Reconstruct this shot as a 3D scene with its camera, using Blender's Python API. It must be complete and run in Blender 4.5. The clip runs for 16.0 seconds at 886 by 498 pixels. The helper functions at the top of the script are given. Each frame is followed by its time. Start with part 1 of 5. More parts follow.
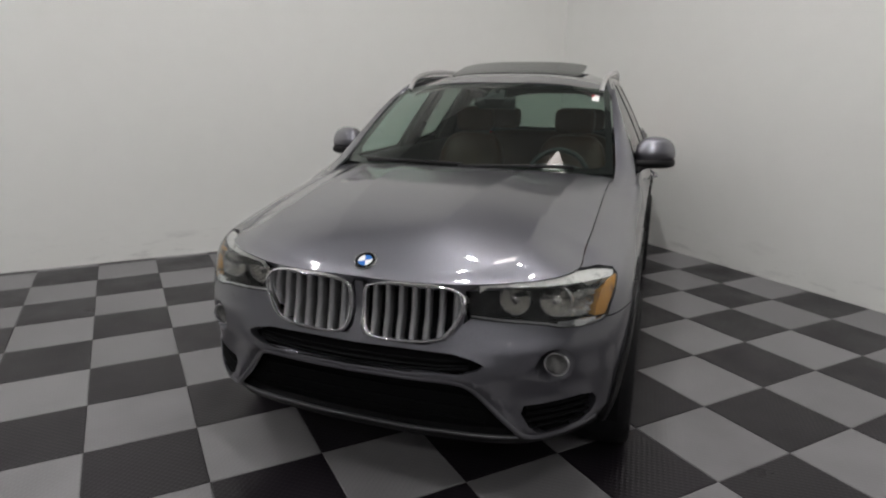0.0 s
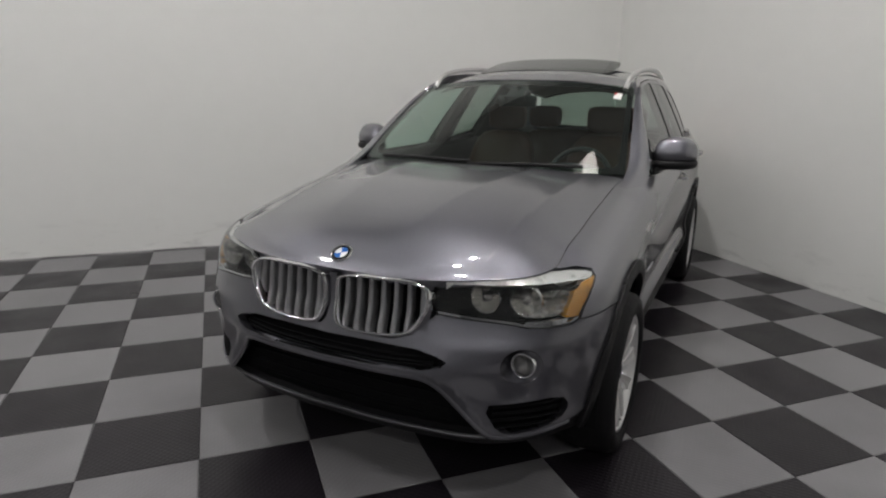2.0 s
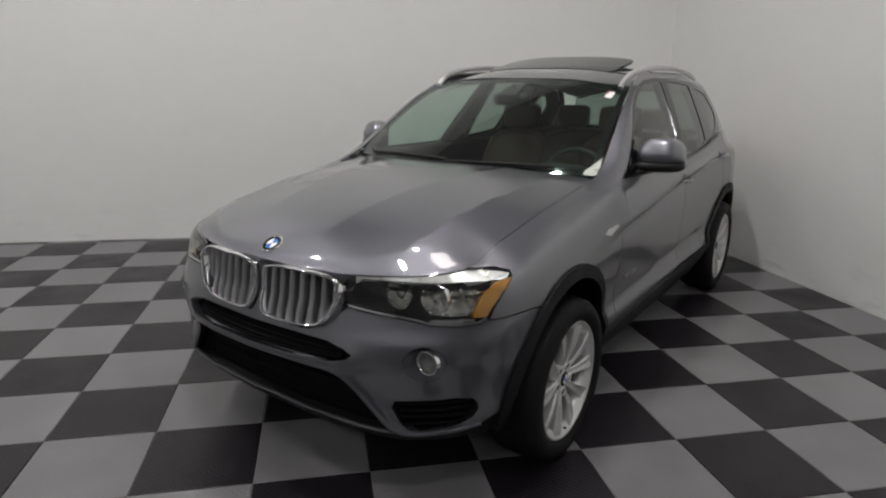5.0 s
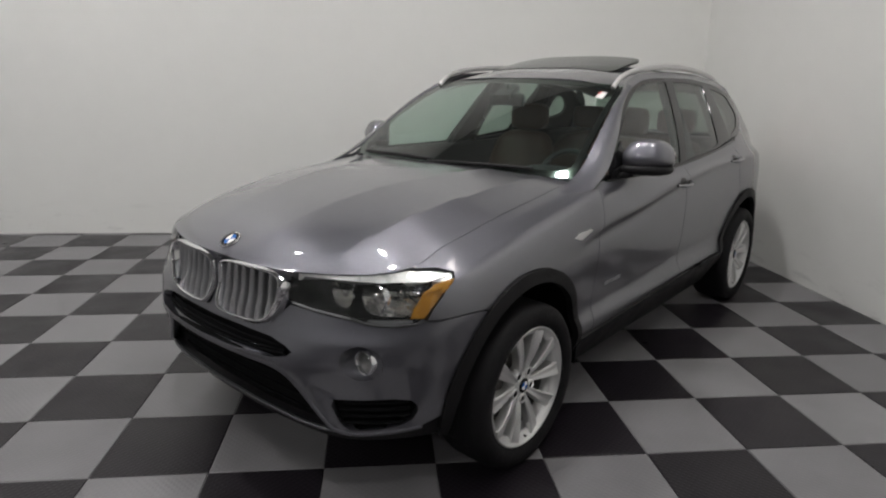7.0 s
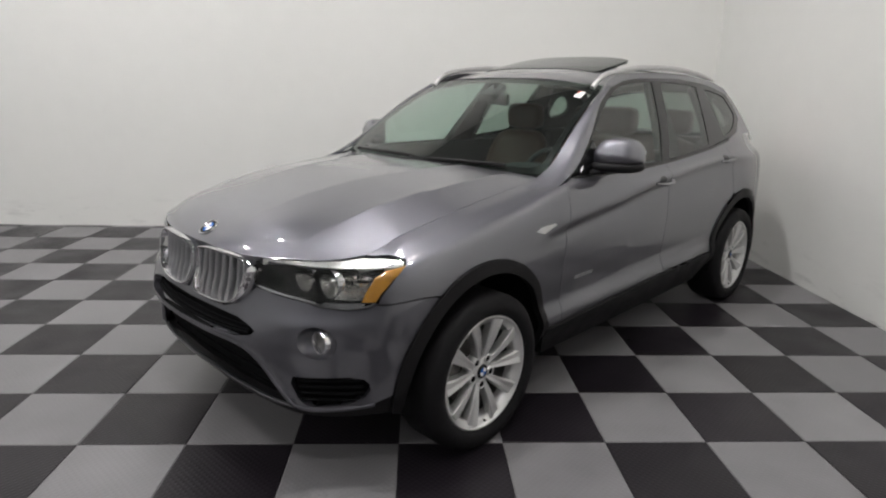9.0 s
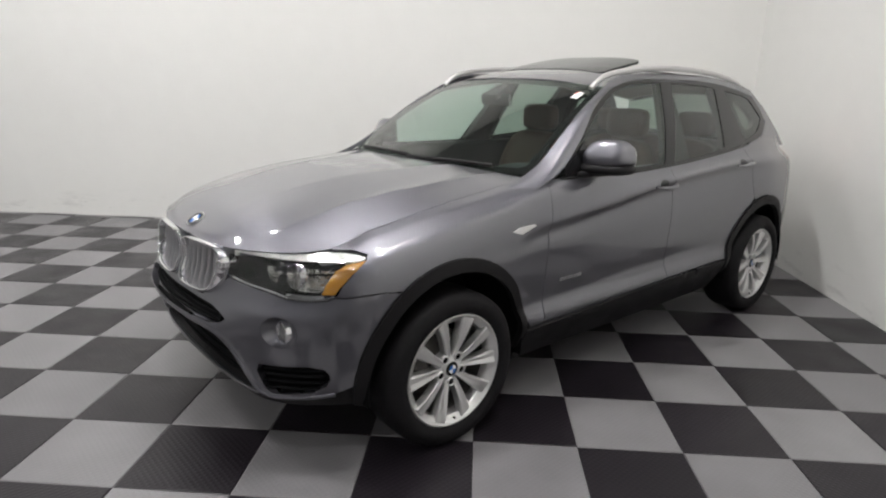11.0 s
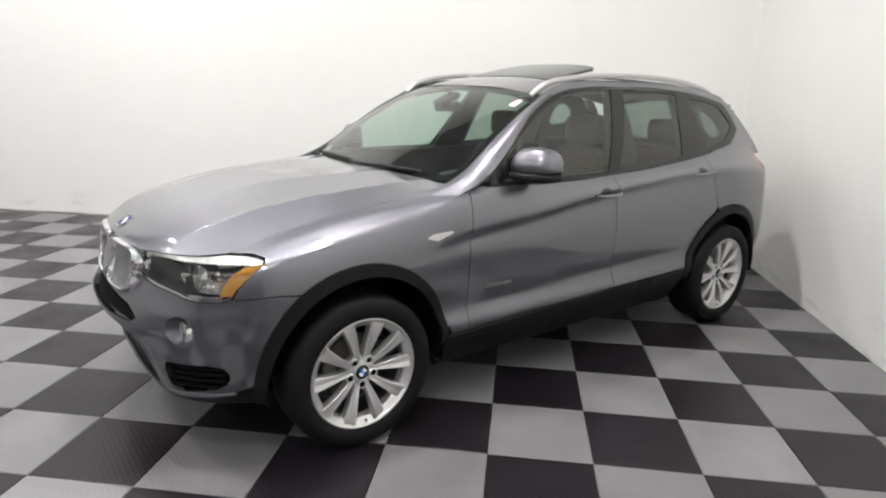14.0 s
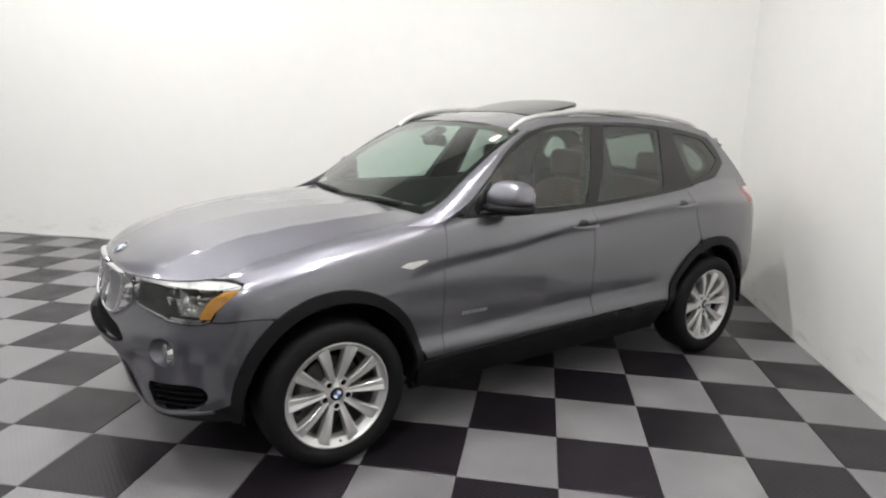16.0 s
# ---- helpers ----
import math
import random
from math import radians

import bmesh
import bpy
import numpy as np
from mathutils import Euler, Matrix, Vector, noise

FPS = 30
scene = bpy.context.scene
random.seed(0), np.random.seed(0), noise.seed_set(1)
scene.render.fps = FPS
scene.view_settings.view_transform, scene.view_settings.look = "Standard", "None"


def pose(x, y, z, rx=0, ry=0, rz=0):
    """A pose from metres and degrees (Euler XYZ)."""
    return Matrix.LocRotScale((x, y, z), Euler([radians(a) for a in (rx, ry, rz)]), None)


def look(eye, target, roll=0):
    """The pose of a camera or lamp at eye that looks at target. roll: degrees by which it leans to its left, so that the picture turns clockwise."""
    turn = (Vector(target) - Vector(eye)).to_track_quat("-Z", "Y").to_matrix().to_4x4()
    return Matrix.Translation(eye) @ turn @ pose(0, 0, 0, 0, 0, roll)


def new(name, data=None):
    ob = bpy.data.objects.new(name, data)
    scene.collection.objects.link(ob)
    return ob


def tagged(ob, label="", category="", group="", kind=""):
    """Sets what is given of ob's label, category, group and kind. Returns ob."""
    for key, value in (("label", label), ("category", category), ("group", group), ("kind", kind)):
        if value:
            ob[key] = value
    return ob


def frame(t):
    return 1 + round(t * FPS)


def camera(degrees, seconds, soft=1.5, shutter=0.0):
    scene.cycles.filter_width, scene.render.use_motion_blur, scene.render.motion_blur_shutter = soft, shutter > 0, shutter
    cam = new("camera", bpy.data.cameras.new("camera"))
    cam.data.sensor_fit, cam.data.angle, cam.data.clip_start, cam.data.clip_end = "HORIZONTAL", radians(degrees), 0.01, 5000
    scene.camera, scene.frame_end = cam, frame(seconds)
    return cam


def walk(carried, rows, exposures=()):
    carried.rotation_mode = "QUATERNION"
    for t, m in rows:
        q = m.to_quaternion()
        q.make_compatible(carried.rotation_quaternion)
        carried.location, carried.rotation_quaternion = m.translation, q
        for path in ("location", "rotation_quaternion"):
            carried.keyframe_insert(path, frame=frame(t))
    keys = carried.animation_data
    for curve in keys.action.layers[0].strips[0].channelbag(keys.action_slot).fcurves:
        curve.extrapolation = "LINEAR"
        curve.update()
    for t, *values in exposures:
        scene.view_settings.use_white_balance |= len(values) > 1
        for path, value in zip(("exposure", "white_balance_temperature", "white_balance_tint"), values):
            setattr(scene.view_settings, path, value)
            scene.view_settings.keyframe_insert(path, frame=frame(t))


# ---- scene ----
cam = camera(71.7, 16.0, soft=2.2)
PATH = [
    (0, (-2.434, -2.292, 1.509), (-1.537, -0.576, 1.006), 0.6),
    (0.5, (-2.315, -2.299, 1.506), (-1.474, -0.557, 0.998), 0.6),
    (1, (-2.254, -2.316, 1.497), (-1.466, -0.55, 0.99), 0.7),
    (1.5, (-2.178, -2.375, 1.49), (-1.44, -0.586, 0.983), 0.8),
    (2, (-2.101, -2.441, 1.499), (-1.43, -0.626, 0.992), 0.8),
    (2.5, (-2.039, -2.501, 1.515), (-1.426, -0.666, 1.008), 0.8),
    (3, (-1.944, -2.522, 1.516), (-1.368, -0.675, 1.009), 0.9),
    (3.5, (-1.83, -2.536, 1.502), (-1.293, -0.678, 0.993), 0.9),
    (4, (-1.704, -2.562, 1.497), (-1.218, -0.69, 0.986), 0.9),
    (6.5, (-1.251, -2.66, 1.504), (-0.999, -0.744, 0.991), 1.1),
    (7, (-1.129, -2.655, 1.499), (-0.922, -0.733, 0.986), 1.1),
    (7.5, (-1.048, -2.651, 1.508), (-0.882, -0.726, 0.994), 1.1),
    (8, (-1.012, -2.663, 1.492), (-0.878, -0.736, 0.975), 1.2),
    (8.5, (-0.932, -2.732, 1.487), (-0.82, -0.802, 0.973), 1.2),
    (9, (-0.84, -2.809, 1.495), (-0.751, -0.878, 0.984), 1.2),
    (11.5, (-0.387, -2.859, 1.499), (-0.528, -0.931, 0.987), 1.5),
    (12, (-0.302, -2.908, 1.51), (-0.461, -0.981, 0.999), 1.5),
    (12.5, (-0.223, -2.905, 1.514), (-0.398, -0.979, 1.004), 1.6),
    (13, (-0.137, -2.879, 1.526), (-0.333, -0.955, 1.015), 1.6),
    (13.5, (-0.042, -2.846, 1.522), (-0.252, -0.924, 1.012), 1.6),
    (14, (0.061, -2.822, 1.533), (-0.167, -0.901, 1.027), 1.6),
    (14.5, (0.14, -2.806, 1.541), (-0.106, -0.885, 1.044), 1.6),
    (15, (0.207, -2.839, 1.554), (-0.053, -0.914, 1.075), 1.6),
    (15.5, (0.258, -2.883, 1.571), (-0.019, -0.956, 1.116), 1.7),
    (16, (0.293, -2.916, 1.576), (-0.008, -0.985, 1.155), 1.7),
]
EXPOSURES = [(0.0, 0.27), (1.5, 0.22), (3.5, 0.12), (6.5, 0.24), (7.0, 0.28), (8.0, 0.37), (9.0, 0.63), (11.5, 0.90), (12.5, 1.03), (14.5, 1.25), (15.3, 1.25), (16.0, 1.16)]
walk(cam, [(t, look(eye, target, roll)) for t, eye, target, roll in PATH], EXPOSURES)

TILE = 0.4525                                  # one floor tile
EAST, NORTH, WEST, SOUTH, CEIL = 2.26, 3.695, -11.0, -10.5, 5.4

# ---- world and lamps ----
world = bpy.data.worlds.new("world")
scene.world = world
world.use_nodes = True
world.node_tree.nodes["Background"].inputs[0].default_value = (0.8, 0.85, 0.9, 1)
world.node_tree.nodes["Background"].inputs[1].default_value = 0.05


# ---- materials ----
def material(name, base, rough=0.5, metal=0.0, **more):
    """A principled material with a two-scale variation of colour and roughness."""
    m = bpy.data.materials.new(name)
    m.use_nodes = True
    nt = m.node_tree
    p = nt.nodes["Principled BSDF"]
    p.inputs["Base Color"].default_value = (*base, 1)
    p.inputs["Roughness"].default_value = rough
    p.inputs["Metallic"].default_value = metal
    vary, scale, bump, bump_scale = (more.pop(k, d) for k, d in (("vary", 0.0), ("scale", 6.0), ("bump", 0.0), ("bump_scale", 120.0)))
    for key, value in more.items():
        p.inputs[key].default_value = value
    if vary or bump:
        co = nt.nodes.new("ShaderNodeTexCoord")
    if vary:
        coarse, fine = nt.nodes.new("ShaderNodeTexNoise"), nt.nodes.new("ShaderNodeTexNoise")
        coarse.inputs["Scale"].default_value, fine.inputs["Scale"].default_value = scale, scale * 14
        coarse.inputs["Detail"].default_value = 5
        add = nt.nodes.new("ShaderNodeMath")
        add.operation = "ADD"
        ramp = nt.nodes.new("ShaderNodeMapRange")
        ramp.inputs["From Min"].default_value, ramp.inputs["From Max"].default_value = 0.7, 1.3
        ramp.inputs["To Min"].default_value, ramp.inputs["To Max"].default_value = 1 - vary, 1 + vary
        mul = nt.nodes.new("ShaderNodeVectorMath")
        mul.operation = "SCALE"
        mul.inputs[0].default_value = base
        for n in (coarse, fine):
            nt.links.new(co.outputs["Object"], n.inputs["Vector"])
        nt.links.new(coarse.outputs[0], add.inputs[0])
        nt.links.new(fine.outputs[0], add.inputs[1])
        nt.links.new(add.outputs[0], ramp.inputs[0])
        nt.links.new(ramp.outputs[0], mul.inputs["Scale"])
        nt.links.new(mul.outputs[0], p.inputs["Base Color"])
        rr = nt.nodes.new("ShaderNodeMapRange")
        rr.inputs["From Min"].default_value, rr.inputs["From Max"].default_value = 0.7, 1.3
        rr.inputs["To Min"].default_value, rr.inputs["To Max"].default_value = max(rough * (1 - vary), 0.02), min(rough * (1 + vary), 1)
        nt.links.new(add.outputs[0], rr.inputs[0])
        nt.links.new(rr.outputs[0], p.inputs["Roughness"])
    if bump:
        n = nt.nodes.new("ShaderNodeTexNoise")
        n.inputs["Scale"].default_value = bump_scale
        n.inputs["Detail"].default_value = 4
        b = nt.nodes.new("ShaderNodeBump")
        b.inputs["Strength"].default_value = bump
        b.inputs["Distance"].default_value = 0.004
        nt.links.new(co.outputs["Object"], n.inputs["Vector"])
        nt.links.new(n.outputs[0], b.inputs["Height"])
        nt.links.new(b.outputs[0], p.inputs["Normal"])
    return m


def glow(name, colour, strength):
    m = bpy.data.materials.new(name)
    m.use_nodes = True
    p = m.node_tree.nodes["Principled BSDF"]
    p.inputs["Base Color"].default_value = (0.9, 0.9, 0.9, 1)
    p.inputs["Emission Color"].default_value = (*colour, 1)
    p.inputs["Emission Strength"].default_value = strength
    return m


def glass(name, tint, rough=0.0, film=0.0):
    """Thin tinted glass: a clear tinted sheet under a pale film that paints in veiled reflections, with a mirror coat
    that grows towards grazing angles.
    """
    m = bpy.data.materials.new(name)
    m.use_nodes = True
    nt = m.node_tree
    nt.nodes.remove(nt.nodes["Principled BSDF"])
    out = nt.nodes["Material Output"]
    clear, shine, mix, face, power, ramp = (nt.nodes.new("ShaderNode" + k) for k in ("BsdfTransparent", "BsdfGlossy", "MixShader", "LayerWeight", "Math", "MapRange"))
    clear.inputs[0].default_value = (*tint, 1)
    shine.inputs["Roughness"].default_value = rough
    face.inputs["Blend"].default_value = 0.5
    power.operation, power.inputs[1].default_value = "POWER", 4.5
    ramp.inputs["To Min"].default_value, ramp.inputs["To Max"].default_value = 0.07, 1.0
    nt.links.new(face.outputs["Facing"], power.inputs[0])
    nt.links.new(power.outputs[0], ramp.inputs[0])
    nt.links.new(ramp.outputs[0], mix.inputs[0])
    haze, veil, spots, share = (nt.nodes.new("ShaderNode" + k) for k in ("BsdfDiffuse", "MixShader", "TexNoise", "MapRange"))
    haze.inputs[0].default_value = (0.74, 0.78, 0.74, 1)
    spots.inputs["Scale"].default_value, spots.inputs["Detail"].default_value = 5.0, 6
    share.inputs["From Min"].default_value, share.inputs["From Max"].default_value = 0.3, 0.7
    share.inputs["To Min"].default_value, share.inputs["To Max"].default_value = film * 0.6, film * 1.4
    nt.links.new(nt.nodes.new("ShaderNodeTexCoord").outputs["Object"], spots.inputs["Vector"])
    nt.links.new(spots.outputs[0], share.inputs[0])
    nt.links.new(share.outputs[0], veil.inputs[0])
    nt.links.new(clear.outputs[0], veil.inputs[1])
    nt.links.new(haze.outputs[0], veil.inputs[2])
    nt.links.new(veil.outputs[0], mix.inputs[1])
    nt.links.new(shine.outputs[0], mix.inputs[2])
    nt.links.new(mix.outputs[0], out.inputs[0])
    return m


def tile_material(name, base, rough):
    """Moulded plastic floor tile with a diagonal tread relief, scuffs and a slight change from tile to tile."""
    m = material(name, base, rough)
    nt = m.node_tree
    p = nt.nodes["Principled BSDF"]
    p.inputs["Specular IOR Level"].default_value = 0.32
    co, info = nt.nodes.new("ShaderNodeTexCoord"), nt.nodes.new("ShaderNodeObjectInfo")
    geo = nt.nodes.new("ShaderNodeNewGeometry")
    stain = nt.nodes.new("ShaderNodeTexNoise")
    stain.inputs["Scale"].default_value, stain.inputs["Detail"].default_value = 2.3, 7
    nt.links.new(geo.outputs["Position"], stain.inputs["Vector"])
    tone = nt.nodes.new("ShaderNodeMapRange")
    tone.inputs["From Min"].default_value, tone.inputs["From Max"].default_value = 0.3, 0.7
    tone.inputs["To Min"].default_value, tone.inputs["To Max"].default_value = 0.84, 1.16
    nt.links.new(stain.outputs[0], tone.inputs[0])
    each = nt.nodes.new("ShaderNodeMapRange")
    each.inputs["To Min"].default_value, each.inputs["To Max"].default_value = 0.92, 1.08
    nt.links.new(info.outputs["Random"], each.inputs[0])
    mul = nt.nodes.new("ShaderNodeMath")
    mul.operation = "MULTIPLY"
    nt.links.new(tone.outputs[0], mul.inputs[0])
    nt.links.new(each.outputs[0], mul.inputs[1])
    sc = nt.nodes.new("ShaderNodeVectorMath")
    sc.operation = "SCALE"
    sc.inputs[0].default_value = base
    nt.links.new(mul.outputs[0], sc.inputs["Scale"])
    nt.links.new(sc.outputs[0], p.inputs["Base Color"])
    # tread: two crossing sets of short ribs
    ribs = []
    for turn in (45, -45):
        mp = nt.nodes.new("ShaderNodeMapping")
        mp.inputs["Rotation"].default_value = (0, 0, radians(turn))
        w = nt.nodes.new("ShaderNodeTexWave")
        w.inputs["Scale"].default_value = 15.0
        nt.links.new(geo.outputs["Position"], mp.inputs["Vector"])
        nt.links.new(mp.outputs[0], w.inputs["Vector"])
        ribs.append(w)
    mx = nt.nodes.new("ShaderNodeMath")
    mx.operation = "MULTIPLY"
    nt.links.new(ribs[0].outputs["Fac"], mx.inputs[0])
    nt.links.new(ribs[1].outputs["Fac"], mx.inputs[1])
    b = nt.nodes.new("ShaderNodeBump")
    b.inputs["Strength"].default_value, b.inputs["Distance"].default_value = 0.32, 0.002
    nt.links.new(mx.outputs[0], b.inputs["Height"])
    nt.links.new(b.outputs[0], p.inputs["Normal"])
    rg = nt.nodes.new("ShaderNodeMapRange")
    rg.inputs["From Min"].default_value, rg.inputs["From Max"].default_value = 0.3, 0.7
    rg.inputs["To Min"].default_value, rg.inputs["To Max"].default_value = rough - 0.08, rough + 0.12
    nt.links.new(stain.outputs[0], rg.inputs[0])
    nt.links.new(rg.outputs[0], p.inputs["Roughness"])
    return m


WALL = material("white wall paint", (0.766, 0.763, 0.737), 0.7, vary=0.012, scale=0.4, bump=0.01, bump_scale=40)


def scuffed(m):
    """Kick marks and mop stains: thin smears along the foot of a painted wall."""
    nt = m.node_tree
    p = nt.nodes["Principled BSDF"]
    co, sep, stretch, smear = (nt.nodes.new("ShaderNode" + k) for k in ("TexCoord", "SeparateXYZ", "Mapping", "TexNoise"))
    stretch.inputs["Scale"].default_value = (1, 1, 4)
    smear.inputs["Scale"].default_value, smear.inputs["Detail"].default_value, smear.inputs["Roughness"].default_value = 2.6, 9, 0.7
    nt.links.new(co.outputs["Object"], sep.inputs[0])
    nt.links.new(co.outputs["Object"], stretch.inputs[0])
    nt.links.new(stretch.outputs[0], smear.inputs["Vector"])
    spot, low, both_, tint = (nt.nodes.new("ShaderNode" + k) for k in ("MapRange", "MapRange", "Math", "Mix"))
    spot.inputs["From Min"].default_value, spot.inputs["From Max"].default_value, spot.inputs["To Max"].default_value = 0.54, 0.68, 0.42
    low.inputs["From Min"].default_value, low.inputs["From Max"].default_value = 0.34, 0.05
    both_.operation, tint.data_type = "MULTIPLY", "RGBA"
    nt.links.new(smear.outputs[0], spot.inputs[0])
    nt.links.new(sep.outputs["Z"], low.inputs[0])
    nt.links.new(spot.outputs[0], both_.inputs[0])
    nt.links.new(low.outputs[0], both_.inputs[1])
    old = p.inputs["Base Color"].links[0].from_socket
    nt.links.new(both_.outputs[0], tint.inputs[0])
    nt.links.new(old, tint.inputs[6])
    tint.inputs[7].default_value = (0.30, 0.29, 0.28, 1)
    nt.links.new(tint.outputs[2], p.inputs["Base Color"])


scuffed(WALL)
CEILING = material("grey ceiling paint", (0.18, 0.18, 0.18), 0.85, vary=0.08, scale=1.0)
# unseen walls: greys chosen to lighten the bumper and keep other reflections dark
UNSEEN_PALE = material("pale unseen wall", (0.48, 0.48, 0.48), 0.8, vary=0.05, scale=0.6, bump=0.03, bump_scale=50)
UNSEEN_DARK = material("dark unseen wall", (0.16, 0.16, 0.165), 0.8, vary=0.08, scale=0.8, bump=0.05, bump_scale=60)
DARK_TILE = tile_material("charcoal tile", (0.0112, 0.0091, 0.0118), 0.34)
GREY_TILE = tile_material("grey tile", (0.172, 0.167, 0.173), 0.36)
JOINT = material("floor joint", (0.03, 0.03, 0.03), 0.9, vary=0.1)
LAMP_GLOW = glow("lamp diffuser", (1.0, 0.985, 0.978), 352.0)
LAMP_METAL = material("white lamp steel", (0.75, 0.75, 0.75), 0.4)


# ---- mesh helpers ----
def mesh_of(name, verts, faces, mat, smooth=False):
    me = bpy.data.meshes.new(name)
    me.from_pydata([tuple(v) for v in verts], [], faces)
    me.materials.append(mat)
    if smooth:
        me.polygons.foreach_set("use_smooth", [True] * len(me.polygons))
    me.update()
    return me


def put(name, me, parent=None, label=""):
    ob = new(name, me)
    ob.parent = parent
    return tagged(ob, label)


def part(name, bm, mat, parent=None, label="", smooth=True):
    """Links a bmesh as one mesh object under a thing or a part."""
    me = bpy.data.meshes.new(name)
    bm.to_mesh(me)
    bm.free()
    me.materials.append(mat)
    if smooth:
        me.polygons.foreach_set("use_smooth", [True] * len(me.polygons))
    return put(name, me, parent, label)


def box(lo, hi, bevel=0.0, seg=2):
    bm = bmesh.new()
    bmesh.ops.create_cube(bm, size=1)
    for v in bm.verts:
        v.co = Vector([lo[i] + (v.co[i] + 0.5) * (hi[i] - lo[i]) for i in range(3)])
    if bevel:
        bmesh.ops.bevel(bm, geom=bm.edges[:], offset=bevel, segments=seg, affect="EDGES", profile=0.6)
    return bm


# ---- room ----
def slab(name, lo, hi, mat, label):
    return tagged(part(name, box(lo, hi), mat, None, label, smooth=False), kind="structure")


W = 0.15
slab("wall_north", (WEST - W, NORTH, 0), (EAST, NORTH + W, CEIL), WALL, "smooth white painted showroom wall behind the car")
slab("wall_east", (EAST, SOUTH - W, 0), (EAST + W, NORTH + W, CEIL), WALL, "smooth white painted showroom wall beside the car")
slab("wall_west", (WEST - W, SOUTH - W, 0), (WEST, NORTH, CEIL), UNSEEN_PALE, "unseen pale grey wall added to close the room and lighten the bumper")
slab("wall_south", (WEST, SOUTH - W, 0), (EAST, SOUTH, CEIL), UNSEEN_DARK, "unseen charcoal wall added to close the room and keep reflections dark")
slab("ceiling", (WEST - W, SOUTH - W, CEIL), (EAST + W, NORTH + W, CEIL + W), CEILING, "plain grey showroom ceiling")
floor = slab("floor", (WEST - W, SOUTH - W, -0.1), (EAST + W, NORTH + W, -0.006), JOINT, "checkered floor of charcoal and grey interlocking plastic tiles")


def disc(r, z0, z1, seg=32, bevel=0.01):
    bm = bmesh.new()
    bmesh.ops.create_cone(bm, cap_ends=True, segments=seg, radius1=r, radius2=r, depth=z1 - z0)
    for v in bm.verts:
        v.co.z += (z0 + z1) / 2
    bmesh.ops.bevel(bm, geom=[e for e in bm.edges if len(e.link_faces) == 2 and any(len(f.verts) > 4 for f in e.link_faces)], offset=bevel, segments=2, affect="EDGES")
    return bm


def ceiling_lamp(x, y):
    lamp = new("ceiling_lamp")
    lamp.matrix_world = pose(x, y, CEIL - 0.16)
    tagged(lamp, "round white ceiling lamp with a glowing diffuser", "lamp", "ceiling lamps")
    part("housing", disc(0.14, 0.02, 0.16), LAMP_METAL, lamp, smooth=False)
    part("diffuser", disc(0.105, 0.0, 0.02, 32, 0.006), LAMP_GLOW, lamp, "glowing white diffuser", smooth=False)


for lx, ly in ((-4.4, -5.6), (-7.0, -3.0), (-0.4, -3.6),
               (-4.4, -0.4), (-1.8, -0.6), (0.4, -0.8), (-4.2, 1.9), (-0.8, 0.7), (-6.6, 1.2), (-1.8, -8.2), (-4.4, -8.2), (-7.0, -5.6)):
    ceiling_lamp(lx, ly)


def prism(corners, z0, z1, bevel):
    """An upright plate over a four-cornered plan."""
    bm = bmesh.new()
    low, high = ([bm.verts.new((x, y, z)) for x, y in corners] for z in (z0, z1))
    bm.faces.new(low[::-1])
    bm.faces.new(high)
    for k in range(4):
        bm.faces.new((low[k], low[(k + 1) % 4], high[(k + 1) % 4], high[k]))
    bmesh.ops.recalc_face_normals(bm, faces=bm.faces[:])
    bmesh.ops.bevel(bm, geom=bm.edges[:], offset=bevel, segments=2, affect="EDGES")
    return bm


def reflection_panel(x, y, along, across):
    """An added glowing panel whose mirror image makes the windscreen's pale patch; one corner at (x, y)."""
    lamp = new("added_reflection_panel")
    lamp.matrix_world = pose(x, y, CEIL - 0.08)
    tagged(lamp, "added skewed glowing panel that mirrors in the windscreen", "lamp")
    a, b = Vector(along), Vector(across)
    inner = [(a + b) * 0.03, a * 0.97 + b * 0.03, a * 0.97 + b * 0.97, a * 0.03 + b * 0.97]
    part("housing", prism([Vector((0, 0)), a, a + b, b], 0.015, 0.08, 0.004), LAMP_METAL, lamp, smooth=False)
    part("diffuser", prism(inner, 0.0, 0.015, 0.003), PATCH_GLOW, lamp, "dim glowing face of the added panel", smooth=False)


PATCH_GLOW = glow("windscreen patch glow", (1.0, 0.92, 0.87), 6.5)
reflection_panel(0.46, 0.94, (-0.80, -0.45), (-0.27, -0.74))


# ---- car: surface tools. Places are (s, y, z): s metres behind the front axle, y to the car's left, z up ----
def curve(knots, soft=0.0):
    """A smooth function through (x, value) knots that never swings past them, then softened over soft metres."""
    x, v = (np.array(c, float) for c in zip(*knots))
    h, d = np.diff(x), np.diff(v) / np.diff(x)
    m = np.zeros(len(x))
    m[0], m[-1] = d[0], d[-1]
    for i in range(1, len(x) - 1):
        if d[i - 1] * d[i] > 0:
            w1, w2 = 2 * h[i] + h[i - 1], h[i] + 2 * h[i - 1]
            m[i] = (w1 + w2) / (w1 / d[i - 1] + w2 / d[i])

    def at(q):
        q = np.clip(np.asarray(q, float), x[0], x[-1])
        i = np.clip(np.searchsorted(x, q, "right") - 1, 0, len(x) - 2)
        t = (q - x[i]) / h[i]
        return (v[i] * (1 + 2 * t) * (1 - t) ** 2 + m[i] * h[i] * t * (1 - t) ** 2
                + v[i + 1] * t * t * (3 - 2 * t) + m[i + 1] * h[i] * t * t * (t - 1))

    if not soft:
        return at
    w = np.linspace(-2, 2, 17)
    g = np.exp(-w * w)
    g /= g.sum()
    return lambda q: sum(k * at(np.asarray(q, float) + o * soft) for k, o in zip(g, w))


